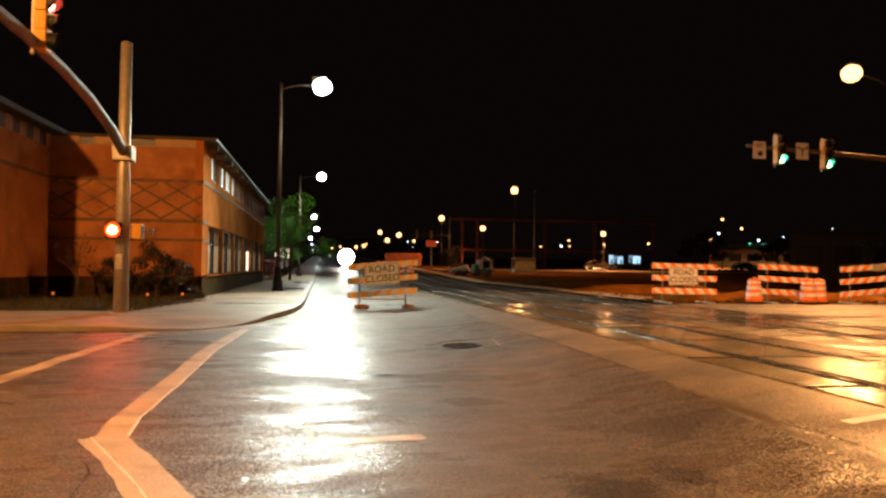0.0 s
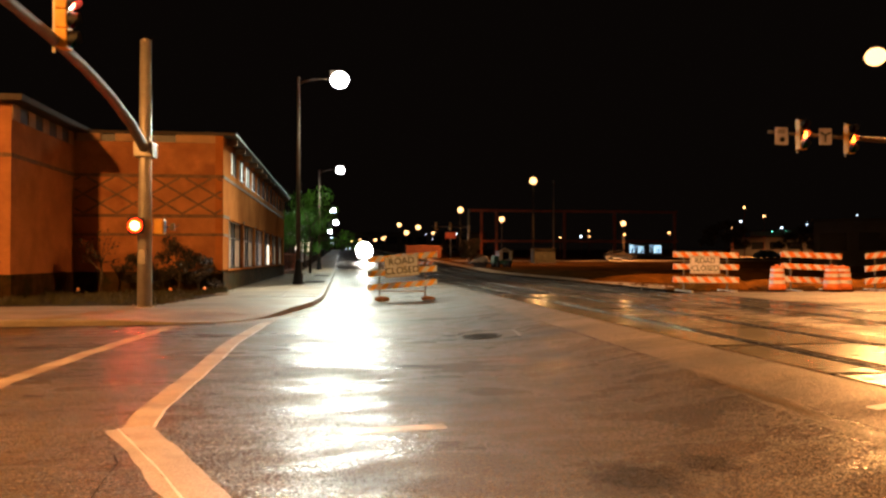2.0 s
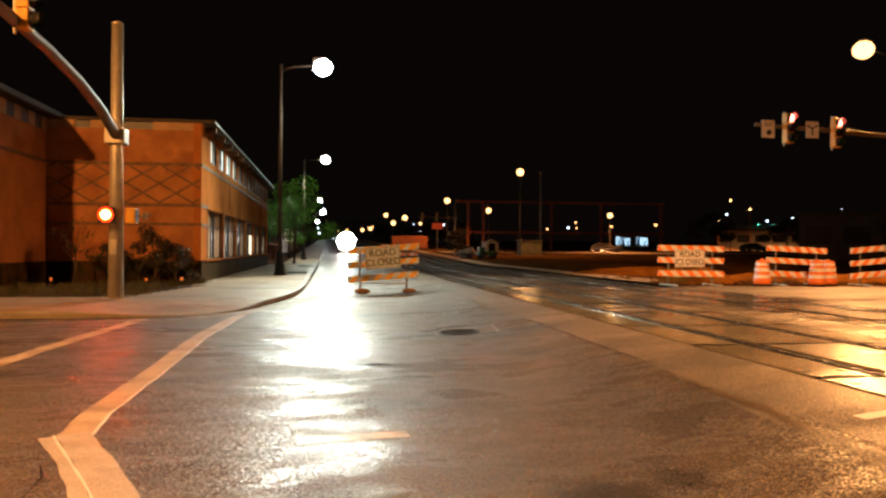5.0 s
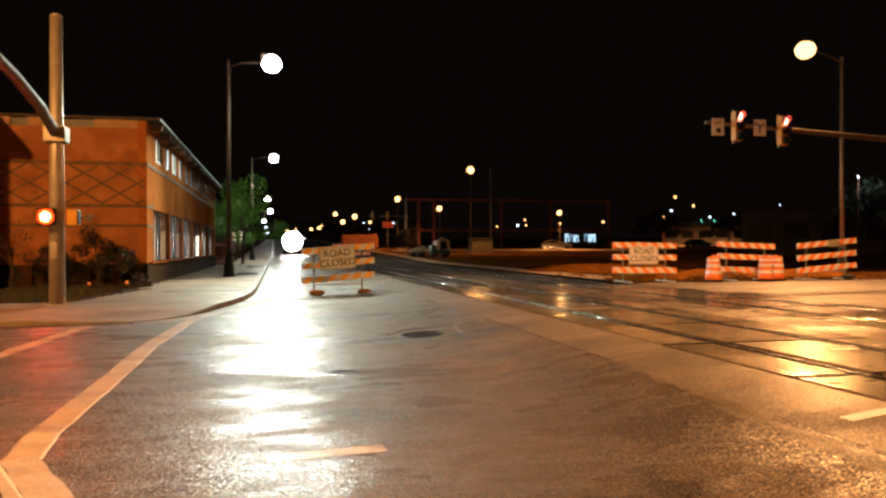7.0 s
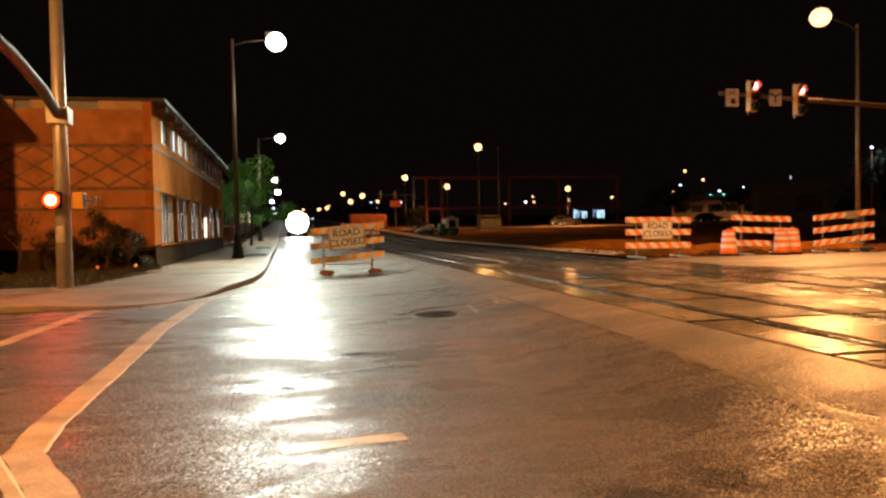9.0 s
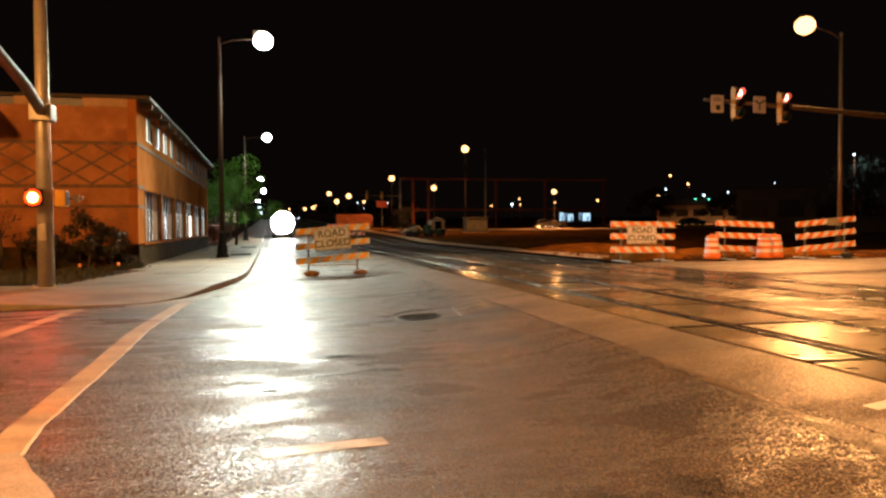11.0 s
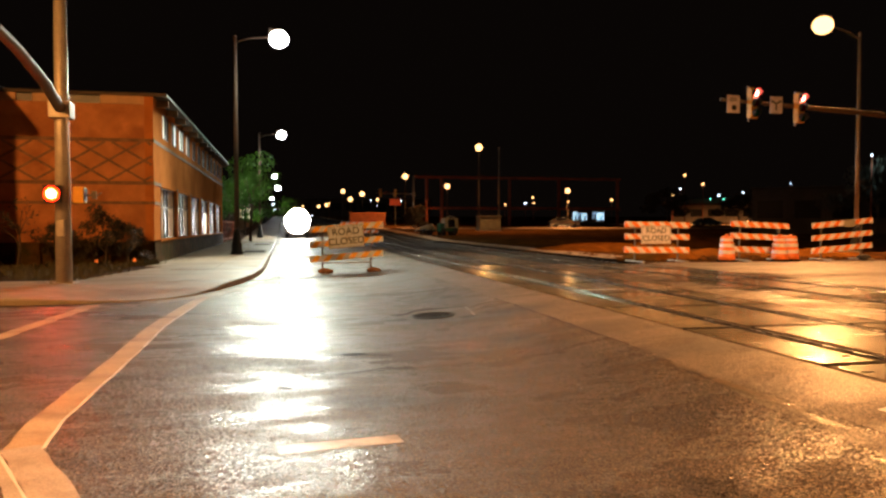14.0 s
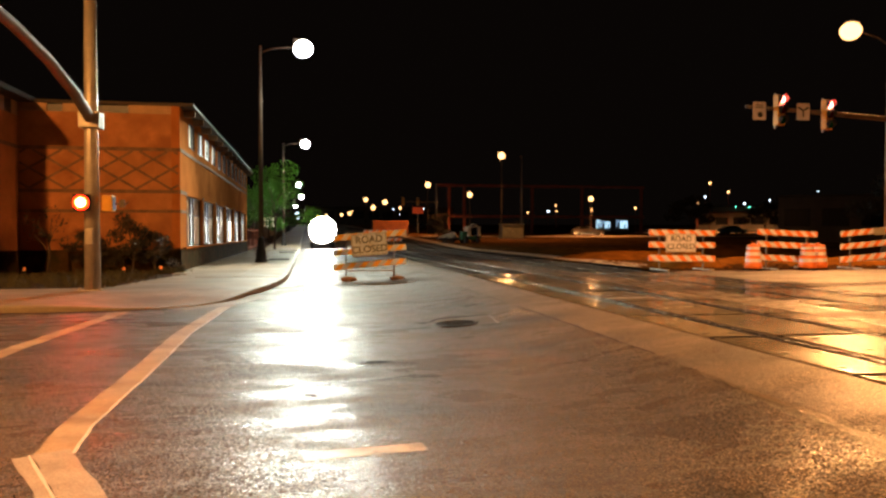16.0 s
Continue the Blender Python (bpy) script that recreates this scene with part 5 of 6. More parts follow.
barricade(2.56, 23.6, 6, 2.45, (1.60, 1.115, 0.64), (-0.04, 1.19, 1.2, 0.74, -5), SHEET_AMBER, "amber striped barricade with a road closed sign on wet asphalt", slope=0.08, white=SHEET_COOL_LIT)
barricade(13.27, 22.75, 0, 2.48, (1.40, 0.98, 0.52), (-0.06, 0.95, 1.12, 0.63, 0), SHEET_ORANGE, "orange and white striped barricade with a road closed sign", slope=-0.012, sandbags=False, flip=-1)
barricade(17.35, 22.8, 0, 2.4, (1.39, 0.96, 0.49), None, SHEET_ORANGE, "orange and white striped barricade between two barrels", slope=-0.045, sandbags=False, flip=-1)
barricade(20.6, 22.6, -4, 2.45, (1.46, 1.0, 0.54), None, SHEET_ORANGE, "tilted orange and white striped barricade with a small plate", slope=0.09, sandbags=False, plate=True)


def loose_sandbag(x, y, rz):
    bm = bmesh.new()
    bmesh.ops.create_icosphere(bm, subdivisions=3, radius=0.5, matrix=Matrix.LocRotScale((0, 0, 0.09), None, (0.62, 0.4, 0.22)))
    for v in bm.verts:
        v.co += Vector((noise.noise(v.co * 5), noise.noise(v.co * 5 + Vector((5, 0, 0))), 0.4 * noise.noise(v.co * 9))) * 0.07
        v.co.z = max(v.co.z, 0.0)
    ob = tagged(part("sandbag", bm, TYRE, None, "", True), "dark slumped sandbag at the foot of a barricade", "sandbag", "loose sandbags")
    ob.matrix_basis = pose(x, y, rise(x, y) - 0.002, 0, 0, rz)


loose_sandbag(21.35, 22.35, 20)
loose_sandbag(21.7, 22.75, 75)


def barrel(x, y):
    t = thing("traffic_barrel", x, y, None, random.uniform(0, 90), label="orange traffic barrel with white reflective bands", category="traffic barrel", group="traffic barrels")
    bm = bmesh.new()
    lathe(bm, [(0.33, 0.0), (0.34, 0.04), (0.30, 0.07)], 20)
    part("base", bm, RUBBER, t, "black rubber base")
    bm = bmesh.new()
    lathe(bm, [(0.29, 0.05), (0.285, 0.23), (0.265, 0.25), (0.262, 0.46), (0.24, 0.48), (0.235, 0.68), (0.215, 0.7), (0.21, 0.84), (0.18, 0.89), (0.06, 0.9)], 22)
    part("body", bm, BARREL_ORANGE, t, "", True)
    for a, c, r in ((0.28, 0.40, 0.268), (0.51, 0.63, 0.244), (0.72, 0.81, 0.219)):
        bm = bmesh.new()
        lathe(bm, [(r, a), (r - 0.001, c)], 22)
        part("band", bm, SHEET_WHITE, t)
    bm = bmesh.new()
    box(bm, -0.09, 0.09, -0.02, 0.02, 0.89, 0.96, 0.01)
    part("handle", bm, BARREL_ORANGE, t)


for _x, _y in ((15.75, 22.4), (17.75, 22.25), (18.3, 22.4), (24.3, 22.6), (24.75, 22.9)):
    barrel(_x, _y)


# ---------------------------------------------------------------- plants and mounds
def leaf_cloud(bm, centre, radii, count, size, rnd):
    for _ in range(count):
        u = Vector((rnd.gauss(0, 1), rnd.gauss(0, 1), rnd.gauss(0, 1))).normalized() * (rnd.random() ** 0.4)
        p = Vector(centre) + Vector((u.x * radii[0], u.y * radii[1], u.z * radii[2]))
        q = Euler((rnd.uniform(0, 6.3), rnd.uniform(0, 6.3), rnd.uniform(0, 6.3))).to_matrix()
        s = size * rnd.uniform(0.6, 1.3)
        vs = [bm.verts.new(p + q @ Vector(v) * s) for v in ((-0.5, 0, 0), (0, -0.22, 0.06), (0.6, 0, 0), (0, 0.22, 0.06))]
        bm.faces.new(vs)


def tree(name, x, y, z, height, spread, count, leaf, leaf_mat, label, category, seed, trunk=0.14, clumps=9, low=0.35):
    rnd = random.Random(seed)
    t = thing(name, x, y, z, label=label, category=category)
    bm = bmesh.new()
    tube(bm, [(0, 0, -0.05), (0.05, 0.02, height * 0.3), (0.0, 0.08, height * 0.62)], [trunk, trunk * 0.75, trunk * 0.35], 10)
    tips = []
    for k in range(clumps):
        a = 2.4 * k + rnd.uniform(-0.4, 0.4)
        h0 = height * rnd.uniform(low * 0.6, 0.55)
        h1 = height * (low + (0.95 - low) * (k + 0.5) / clumps)
        r = spread * rnd.uniform(0.45, 0.95) * (1 - 0.45 * (k / clumps))
        tip = (math.cos(a) * r, math.sin(a) * r, h1)
        mid = (tip[0] * 0.45, tip[1] * 0.45, h0 + (h1 - h0) * 0.55)
        tube(bm, [(0.02, 0.03, h0), mid, tip], [trunk * 0.45, trunk * 0.28, trunk * 0.08], 6)
        tips.append(tip)
    part("trunk", bm, BARK, t, "", True)
    bm = bmesh.new()
    for tip in tips:
        leaf_cloud(bm, tip, (spread * 0.42, spread * 0.42, height * 0.13), count // clumps, leaf, rnd)
    part("crown", bm, leaf_mat, t)
    return t


tree("street_tree", -2.2, 63.0, 0.2, 7.2, 3.1, 2300, 0.24, LEAF, "green leafy street tree lit by the LED lamps", "tree", 11)
tree("street_tree", -4.4, 69.5, 0.3, 5.6, 2.6, 3200, 0.24, LEAF, "green leafy street tree lit by the LED lamps", "tree", 12)
tree("street_tree", -3.6, 82.0, 0.6, 6.6, 2.8, 3000, 0.28, LEAF, "green leafy street tree lit by the LED lamps", "tree", 13)
tree("bush", -6.9, 26.9, 0.12, 1.5, 0.95, 1500, 0.12, LEAF_DARK, "dark straggling bush against the brick wall", "bush", 21, 0.05, 8, 0.25)
tree("bush", -5.6, 26.8, 0.12, 2.1, 0.8, 1500, 0.12, LEAF_DARK, "dark straggling bush against the brick wall", "bush", 22, 0.05, 8, 0.25)
tree("bush", -4.9, 26.9, 0.12, 1.5, 0.75, 1200, 0.12, LEAF_DARK, "dark straggling bush against the brick wall", "bush", 23, 0.05, 7, 0.2)
tree("bush", -8.3, 26.6, 0.12, 2.3, 0.8, 160, 0.12, LEAF_DARK, "almost bare shrub against the brick wall", "bush", 24, 0.06, 6, 0.5)
tree("far_tree", 16.9, 92, rise(17, 92), 3.1, 1.7, 2200, 0.3, LEAF_DARK, "round dark bush by the yard", "tree", 31, 0.1, 9, 0.2)
tree("far_tree", 66, 118, rise(60, 118), 6.5, 4.0, 1500, 0.55, LEAF_DARK, "dark far tree behind the lot", "tree", 32)
tree("far_tree", 76, 112, rise(60, 112), 5.5, 3.6, 1500, 0.5, LEAF_DARK, "dark far tree behind the lot", "tree", 33)
tree("far_tree", 88, 110, rise(60, 110), 6.5, 4.2, 1500, 0.55, LEAF_DARK, "dark far tree behind the lot", "tree", 34)
tree("far_tree", 58, 62, rise(50, 62), 8.0, 4.5, 2400, 0.5, LEAF_DARK, "dark tree beside a pale blue lamp", "tree", 35)


def weeds(x0, x1, y0, y1, count, seed):
    """Ragged grass and weeds, thicker in tufts."""
    rnd = random.Random(seed)
    bm = bmesh.new()
    for _ in range(count // 14):
        cx, cy = rnd.uniform(x0, x1), rnd.uniform(y0, y1)
        tall = rnd.uniform(0.08, 0.26)
        for _ in range(14):
            x, y = cx + rnd.gauss(0, 0.12), cy + rnd.gauss(0, 0.1)
            a, w, hh = rnd.uniform(0, 6.3), rnd.uniform(0.006, 0.014), tall * rnd.uniform(0.5, 1.2)
            dx, dy = math.cos(a), math.sin(a)
            lean = hh * rnd.uniform(0.1, 0.7)
            z = 0.115
            p = [(x - dy * w, y + dx * w, z), (x + dy * w, y - dx * w, z), (x + dx * lean * 0.4, y + dy * lean * 0.4, z + hh * 0.7), (x + dx * lean, y + dy * lean, z + hh)]
            v = [bm.verts.new(q) for q in p]
            bm.faces.new((v[0], v[1], v[2]))
            bm.faces.new((v[0], v[2], v[3]))
    return tagged(part("weeds", bm, WEED), "ragged dull green weeds and grass in the yard", "grass", "", "stuff")


weeds(-13.0, -4.4, 19.7, 26.4, 7000, 5)
weeds(-4.9, -4.0, 26.5, 28.0, 900, 6)


def mound(x, y, rx, ry, h, seed):
    rnd = random.Random(seed)
    bm = bmesh.new()
    n_ = 22
    off = Vector((rnd.uniform(0, 50), rnd.uniform(0, 50), 0))
    vs = [[None] * (n_ + 1) for _ in range(n_ + 1)]
    for j in range(n_ + 1):
        for i in range(n_ + 1):
            u, v = i / n_ * 2 - 1, j / n_ * 2 - 1
            d = max(0.0, 1 - u * u) * max(0.0, 1 - v * v)
            k = noise.fractal(Vector((u, v, 0)) * 1.8 + off, 1.0, 2.0, 5)
            vs[j][i] = bm.verts.new((u * rx, v * ry, -0.12 + h * d * (0.85 + 0.5 * k) if d > 0 else -0.15))
    for j in range(n_):
        for i in range(n_):
            bm.faces.new((vs[j][i], vs[j][i + 1], vs[j + 1][i + 1], vs[j + 1][i]))
    tagged(part("dirt_mound", bm, MOUND, None, "", True), "heap of orange excavated clay behind the barricades", "dirt mound", "clay heaps", "").matrix_basis = pose(x, y, rise(x, y) - 0.05)


mound(15.1, 25.6, 1.5, 1.4, 0.85, 1)
mound(22.6, 27.0, 3.2, 2.0, 0.55, 3)
mound(19.0, 28.5, 3.0, 2.0, 0.4, 4)
mound(17.0, 36.0, 4.0, 2.5, 0.6, 5)
mound(26.0, 40.0, 6.0, 3.0, 0.7, 6)
mound(22.0, 50.0, 6.0, 3.0, 0.5, 7)
mound(34.0, 52.0, 8.0, 4.0, 0.6, 8)


def stake_light(x, y):
    """A small amber ground marker at the foot of the wall."""
    t = thing("ground_light", x, y, 0.12, label="small amber ground light at the foot of the wall", category="ground light", group="amber ground lights")
    bm = bmesh.new()
    lathe(bm, [(0.03, 0.0), (0.03, 0.16), (0.045, 0.17)], 10)
    part("stake", bm, SIGNAL_DARK, t)
    bm = bmesh.new()
    lathe(bm, [(0.05, 0.17), (0.055, 0.25), (0.02, 0.28)], 12)
    part("lens", bm, GLOW_AMBER, t, "glowing amber lens")


GLOW_AMBER = glow("amber_marker_glow", (1.0, 0.28, 0.05), 0.25)
for _x, _y in ((-9.0, 26.4), (-6.6, 25.9), (-5.7, 26.0), (-4.6, 26.6)):
    stake_light(_x, _y)


# ---------------------------------------------------------------- vehicles and far things
GLOW_SIGN = glow("sign_glow", (1.0, 0.12, 0.03), 0.13)


def wheel(parent, x, y, r, w):
    o = new("wheel")
    o.parent = parent
    o.matrix_basis = pose(x, y, r, 0, 90, 0)
    bm = bmesh.new()
    lathe(bm, [(r * 0.62, -w / 2), (r * 0.95, -w / 2), (r, -w * 0.3), (r, w * 0.3), (r * 0.95, w / 2), (r * 0.62, w / 2)], 18)
    part("tyre", bm, TYRE, o)
    bm = bmesh.new()
    lathe(bm, [(r * 0.6, -w * 0.42), (r * 0.6, w * 0.42)], 14)
    part("rim", bm, GALV, o)


def vehicle(name, x, y, rz, paint, label, lights=None, category="car", size=(1.85, 4.6, 1.5), tail=None, z=None):
    """A car that faces local -y."""
    t = thing(name, x, y, z, rz, label=label, category=category)
    W, L, H = size
    bm = bmesh.new()
    prof = [(-L / 2, 0.3), (-L / 2, 0.72), (-L / 2 + 0.15, 0.82), (-L * 0.22, 0.98), (-L * 0.08, H - 0.06), (L * 0.02, H), (L * 0.3, H - 0.03), (L * 0.42, 1.02), (L / 2 - 0.05, 0.92), (L / 2, 0.4), (L / 2 - 0.1, 0.26), (-L / 2 + 0.1, 0.24)]
    a = [bm.verts.new((-W / 2 * (1 if z_ < 1.0 else 0.84), y_, z_)) for y_, z_ in prof]
    c = [bm.verts.new((W / 2 * (1 if z_ < 1.0 else 0.84), y_, z_)) for y_, z_ in prof]
    for k in range(len(prof)):
        n_ = (k + 1) % len(prof)
        bm.faces.new((a[k], c[k], c[n_], a[n_]))
    bm.faces.new(list(reversed(a)))
    bm.faces.new(c)
    bmesh.ops.bevel(bm, geom=bm.edges[:], offset=0.04, segments=2, affect="EDGES")
    part("body", bm, paint, t, "", True)
    bm = bmesh.new()
    y0, y1 = -L * 0.215, -L * 0.085
    q = [(-W * 0.40, y0, 1.0), (W * 0.40, y0, 1.0), (W * 0.36, y1, H - 0.09), (-W * 0.36, y1, H - 0.09)]
    vs = [bm.verts.new(Vector(p) + Vector((0, -0.03, 0.03))) for p in q]
    bm.faces.new(vs)
    bmesh.ops.solidify(bm, geom=bm.faces[:], thickness=0.02)
    part("windscreen", bm, CAR_GLASS, t)
    for s in (-1, 1):
        bm = bmesh.new()
        box(bm, s * W * 0.425, s * W * 0.455, -L * 0.06, L * 0.28, 1.05, H - 0.14, 0.01)
        part("side_window", bm, CAR_GLASS, t)
        for yy in (-L * 0.31, L * 0.3):
            wheel(t, s * (W / 2 - 0.08), yy, 0.33, 0.22)
    if lights:
        for s in (-1, 1):
            bm = bmesh.new()
            bmesh.ops.create_uvsphere(bm, u_segments=14, v_segments=10, radius=1.0, matrix=Matrix.LocRotScale((s * W * 0.36, -L / 2 - 0.02, 0.72), None, (0.2, 0.06, 0.15)))
            part("headlight", bm, lights, t, "glaring white headlight", True)
    if tail:
        for s in (-1, 1):
            bm = bmesh.new()
            box(bm, s * W * 0.38 - 0.14, s * W * 0.38 + 0.14, L / 2 - 0.01, L / 2 + 0.04, 0.72, 0.9, 0.01)
            part("tail_light", bm, tail, t, "glowing red tail light")
    return t


def work_truck(x, y):
    """A high road-works truck that faces local -y; glowing discs imitate its headlights' glare."""
    t = thing("work_truck", x, y, None, 0, label="dark works truck driving closer, its headlight glare built as white glowing discs", category="truck")
    bm = bmesh.new()
    box(bm, -1.15, 1.15, -3.0, -1.1, 0.95, 2.5, 0.12)
    part("cab", bm, TRUCK_DARK, t, "", True)
    bm = bmesh.new()
    box(bm, -0.75, 0.75, -3.75, -2.95, 0.7, 1.55, 0.12)
    part("hood", bm, TRUCK_DARK, t, "", True)
    bm = bmesh.new()
    box(bm, -1.2, 1.2, -3.95, -3.72, 0.5, 0.82, 0.05)
    part("bumper", bm, GALV, t)
    bm = bmesh.new()
    box(bm, -0.98, 0.98, -3.03, -2.99, 1.7, 2.35, 0.01)
    part("windscreen", bm, CAR_GLASS, t)
    bm = bmesh.new()
    box(bm, -1.2, 1.2, -0.95, 3.6, 0.95, 2.6, 0.04)
    part("bed", bm, TRUCK_DARK, t)
    bm = bmesh.new()
    box(bm, -0.5, 0.5, -3.6, 3.5, 0.55, 0.95, 0.02)
    part("chassis", bm, SIGNAL_DARK, t)
    for s in (-1, 1):
        for yy in (-3.2, 1.6, 2.8):
            wheel(t, s * 0.98, yy, 0.5, 0.3)
        # only the headlights are lamps; the other discs are added to fill the glare
        for nm, xx, yy, zz, r in (("headlight", 0.68, -3.97, 1.1, 0.32), ("low_glare_fill", 0.5, -3.98, 0.78, 0.26), ("high_glare_fill", 0.5, -3.85, 2.25, 0.34)):
            bm = bmesh.new()
            bmesh.ops.create_uvsphere(bm, u_segments=16, v_segments=10, radius=1.0, matrix=Matrix.LocRotScale((s * xx, yy, zz), None, (r, 0.07, r)))
            part(nm, bm, GLOW_HEAD, t, "white glow as large as the headlight glare", True)
    # a broad glowing disc added for the round glare, no lamp of the truck
    bm = bmesh.new()
    bmesh.ops.create_uvsphere(bm, u_segments=40, v_segments=24, radius=1.0, matrix=Matrix.LocRotScale((0, -4.0, 1.62), None, (1.22, 0.07, 1.22)))
    part("glare_disc", bm, GLOW_HEAD, t, "white glow as large as the headlight glare", True)
    return t


TRUCK = work_truck(4.2, 118)

vehicle("car", 41.5, 104, 80, CAR_PAINT, "dark car parked under a lamp", None)
for _x, _y, _rz in ((20, 172, 170), (23.5, 178, 175), (27, 175, 190)):
    vehicle("car", _x, _y, _rz + 180, CAR_PAINT, "far car with red tail lights", None, tail=GLOW_RED)
vehicle("car", 8.5, 240, 5, CAR_PALE, "far car with pale headlights", GLOW_COOL)
vehicle("car", 3.0, 285, 0, CAR_PALE, "far car with pale headlights", GLOW_COOL)
vehicle("car", 72.5, 116, 95, BLUE_TARP, "blue car parked in the far lot", None)
vehicle("car", 83, 116, 95, CAR_PALE, "pale car parked in the far lot", None)

# tracked machine and cabinet by the yard
M = thing("work_machine", 17.0, 74, None, 8, label="green and pale work machine parked by the railway", category="machine")
bm = bmesh.new()
box(bm, -1.0, 1.0, -0.6, 0.6, 0.35, 0.72, 0.06)
part("body", bm, MACHINE_GREEN, M)
bm = bmesh.new()
for _x in (-0.42, 0.66):
    box(bm, _x, _x + 0.34, -0.62, 0.62, 0.72, 1.62, 0.03)
box(bm, -0.42, 1.05, -0.68, 0.68, 1.6, 1.7, 0.04)
tube(bm, [(-0.3, -0.4, 1.66), (0.2, -0.45, 1.95), (0.75, -0.5, 1.72)], [0.07, 0.06, 0.05], 8)
part("cab", bm, MACHINE_PALE, M, "pale cab uprights, roof and folded arm")
bm = bmesh.new()
box(bm, -0.08, 0.66, -0.55, -0.52, 0.8, 1.59)
part("window", bm, CAR_GLASS, M)
bm = bmesh.new()
box(bm, -0.95, -0.44, -0.5, 0.5, 0.72, 1.2, 0.05)
part("hood", bm, MACHINE_GREEN, M)
bm = bmesh.new()
tube(bm, [(-0.7, 0.3, 1.2), (-0.7, 0.3, 1.75)], [0.04, 0.04], 8)
part("exhaust", bm, RUBBER, M)
for _s in (-1, 1):
    for _x in (-0.62, 0.62):
        wheel(M, _x, _s * 0.62, 0.37, 0.25)
T = thing("trailer", 14.75, 74, None, 4, label="low trailer with a pale covered load beside the machine", category="trailer")
bm = bmesh.new()
box(bm, -1.1, 1.0, -0.6, 0.6, 0.35, 0.5, 0.03)
part("deck", bm, SIGNAL_DARK, T)
bm = bmesh.new()
for _i in range(9):
    for _j in range(7):
        _u, _v = _i / 8, _j / 6
        bm.verts.new((-1.05 + 2.0 * _u, -0.58 + 1.16 * _v, 0.5 + math.sin(math.pi * _v) ** 0.5 * (0.12 + 0.62 * _u ** 0.8) * (0.0 if _i in (0, 8) else 1.0) + 0.05 * noise.noise(Vector((_u * 6, _v * 5, 2)))))
bm.verts.ensure_lookup_table()
for _i in range(8):
    for _j in range(6):
        bm.faces.new([bm.verts[_k] for _k in (_i * 7 + _j, _i * 7 + 7 + _j, _i * 7 + 8 + _j, _i * 7 + 1 + _j)])
bmesh.ops.solidify(bm, geom=bm.faces[:], thickness=0.03)
part("tarpaulin", bm, MACHINE_PALE, T, "creased pale tarpaulin over the load", True)
for _s in (-1, 1):
    for _x in (-0.35, 0.35):
        wheel(T, _x, _s * 0.62, 0.3, 0.2)
C = thing("equipment_cabinet", 25.9, 90, None, 5, label="grey green railway equipment cabinet", category="cabinet")
bm = bmesh.new()
box(bm, -1.4, 1.4, -0.7, 0.7, 0.1, 1.75, 0.03)
part("body", bm, CABINET, C)
bm = bmesh.new()
box(bm, -1.5, 1.5, -0.8, 0.8, 1.75, 1.84, 0.03)
part("lid", bm, CABINET, C)
bm = bmesh.new()
box(bm, -1.55, 1.55, -0.8, 0.8, -0.1, 0.1, 0.02)
part("footing", bm, KERB, C, "concrete footing")
for _s in (-1, 1):
    bm = bmesh.new()
    box(bm, _s * 0.69 - 0.66, _s * 0.69 + 0.66, -0.72, -0.70, 0.2, 1.68, 0.005)
    part("door", bm, CABINET, C)
    bm = bmesh.new()
    box(bm, _s * 0.1 - 0.02, _s * 0.1 + 0.02, -0.75, -0.721, 0.85, 1.05, 0.005)
    part("handle", bm, GALV, C)
bm = bmesh.new()
tube(bm, [(0.12, 0, 0.2), (0.45, 0.02, 0.2), (0.52, 0.02, 0.26)], [0.022, 0.022, 0.022], 8)
box(bm, 0.3, 0.42, -0.03, 0.05, 0.1, 0.3, 0.01)
part("bracket", bm, GALV_DULL, PED2, "dull steel bracket").matrix_basis = pose(0.0, 0.0, 0.0, 0, 0, -90)
W = thing("site_container", 13.7, 118, None, 0, label="orange painted site container at the end of the closed street", category="container")
bm = bmesh.new()
box(bm, -2.9, 2.9, 0.0, 2.2, 0.15, 2.1, 0.03)
part("body", bm, CONTAINER_PAINT, W)
for _i in range(14):
    bm = bmesh.new()
    box(bm, -2.8 + 0.41 * _i, -2.6 + 0.41 * _i, -0.04, 0.0, 0.25, 1.95, 0.01)
    part("rib", bm, CONTAINER_PAINT, W)
bm = bmesh.new()
box(bm, -2.95, 2.95, -0.06, 2.26, 2.1, 2.2, 0.02)
part("roof", bm, CONTAINER_PAINT, W)
for _x in (-2.4, 2.4):
    bm = bmesh.new()
    box(bm, _x - 0.2, _x + 0.2, 0.2, 2.0, 0.0, 0.15)
    part("skid", bm, SIGNAL_DARK, W)
barricade(5.2, 46.0, 0, 2.4, (1.5, 1.0, 0.55), None, SHEET_ORANGE, "orange and white barricade further along the street", sandbags=False)

# red oxide steel frame beyond the yard
F = thing("steel_frame", 24, 122, None, 0, label="red oxide steel frame of an open shed", category="steel frame")
for _x in (0, 2.6, 14.5, 23.5, 34.5):
    bm = bmesh.new()
    box(bm, _x - 0.2, _x + 0.2, -0.2, 0.2, 0, 8.2)
    part("post", bm, RUST_STEEL, F)
for _z, _h in ((7.9, 0.4), (2.72, 0.4)):
    bm = bmesh.new()
    box(bm, -2, 35, -0.22, 0.1, _z, _z + _h)
    part("beam", bm, RUST_STEEL, F)

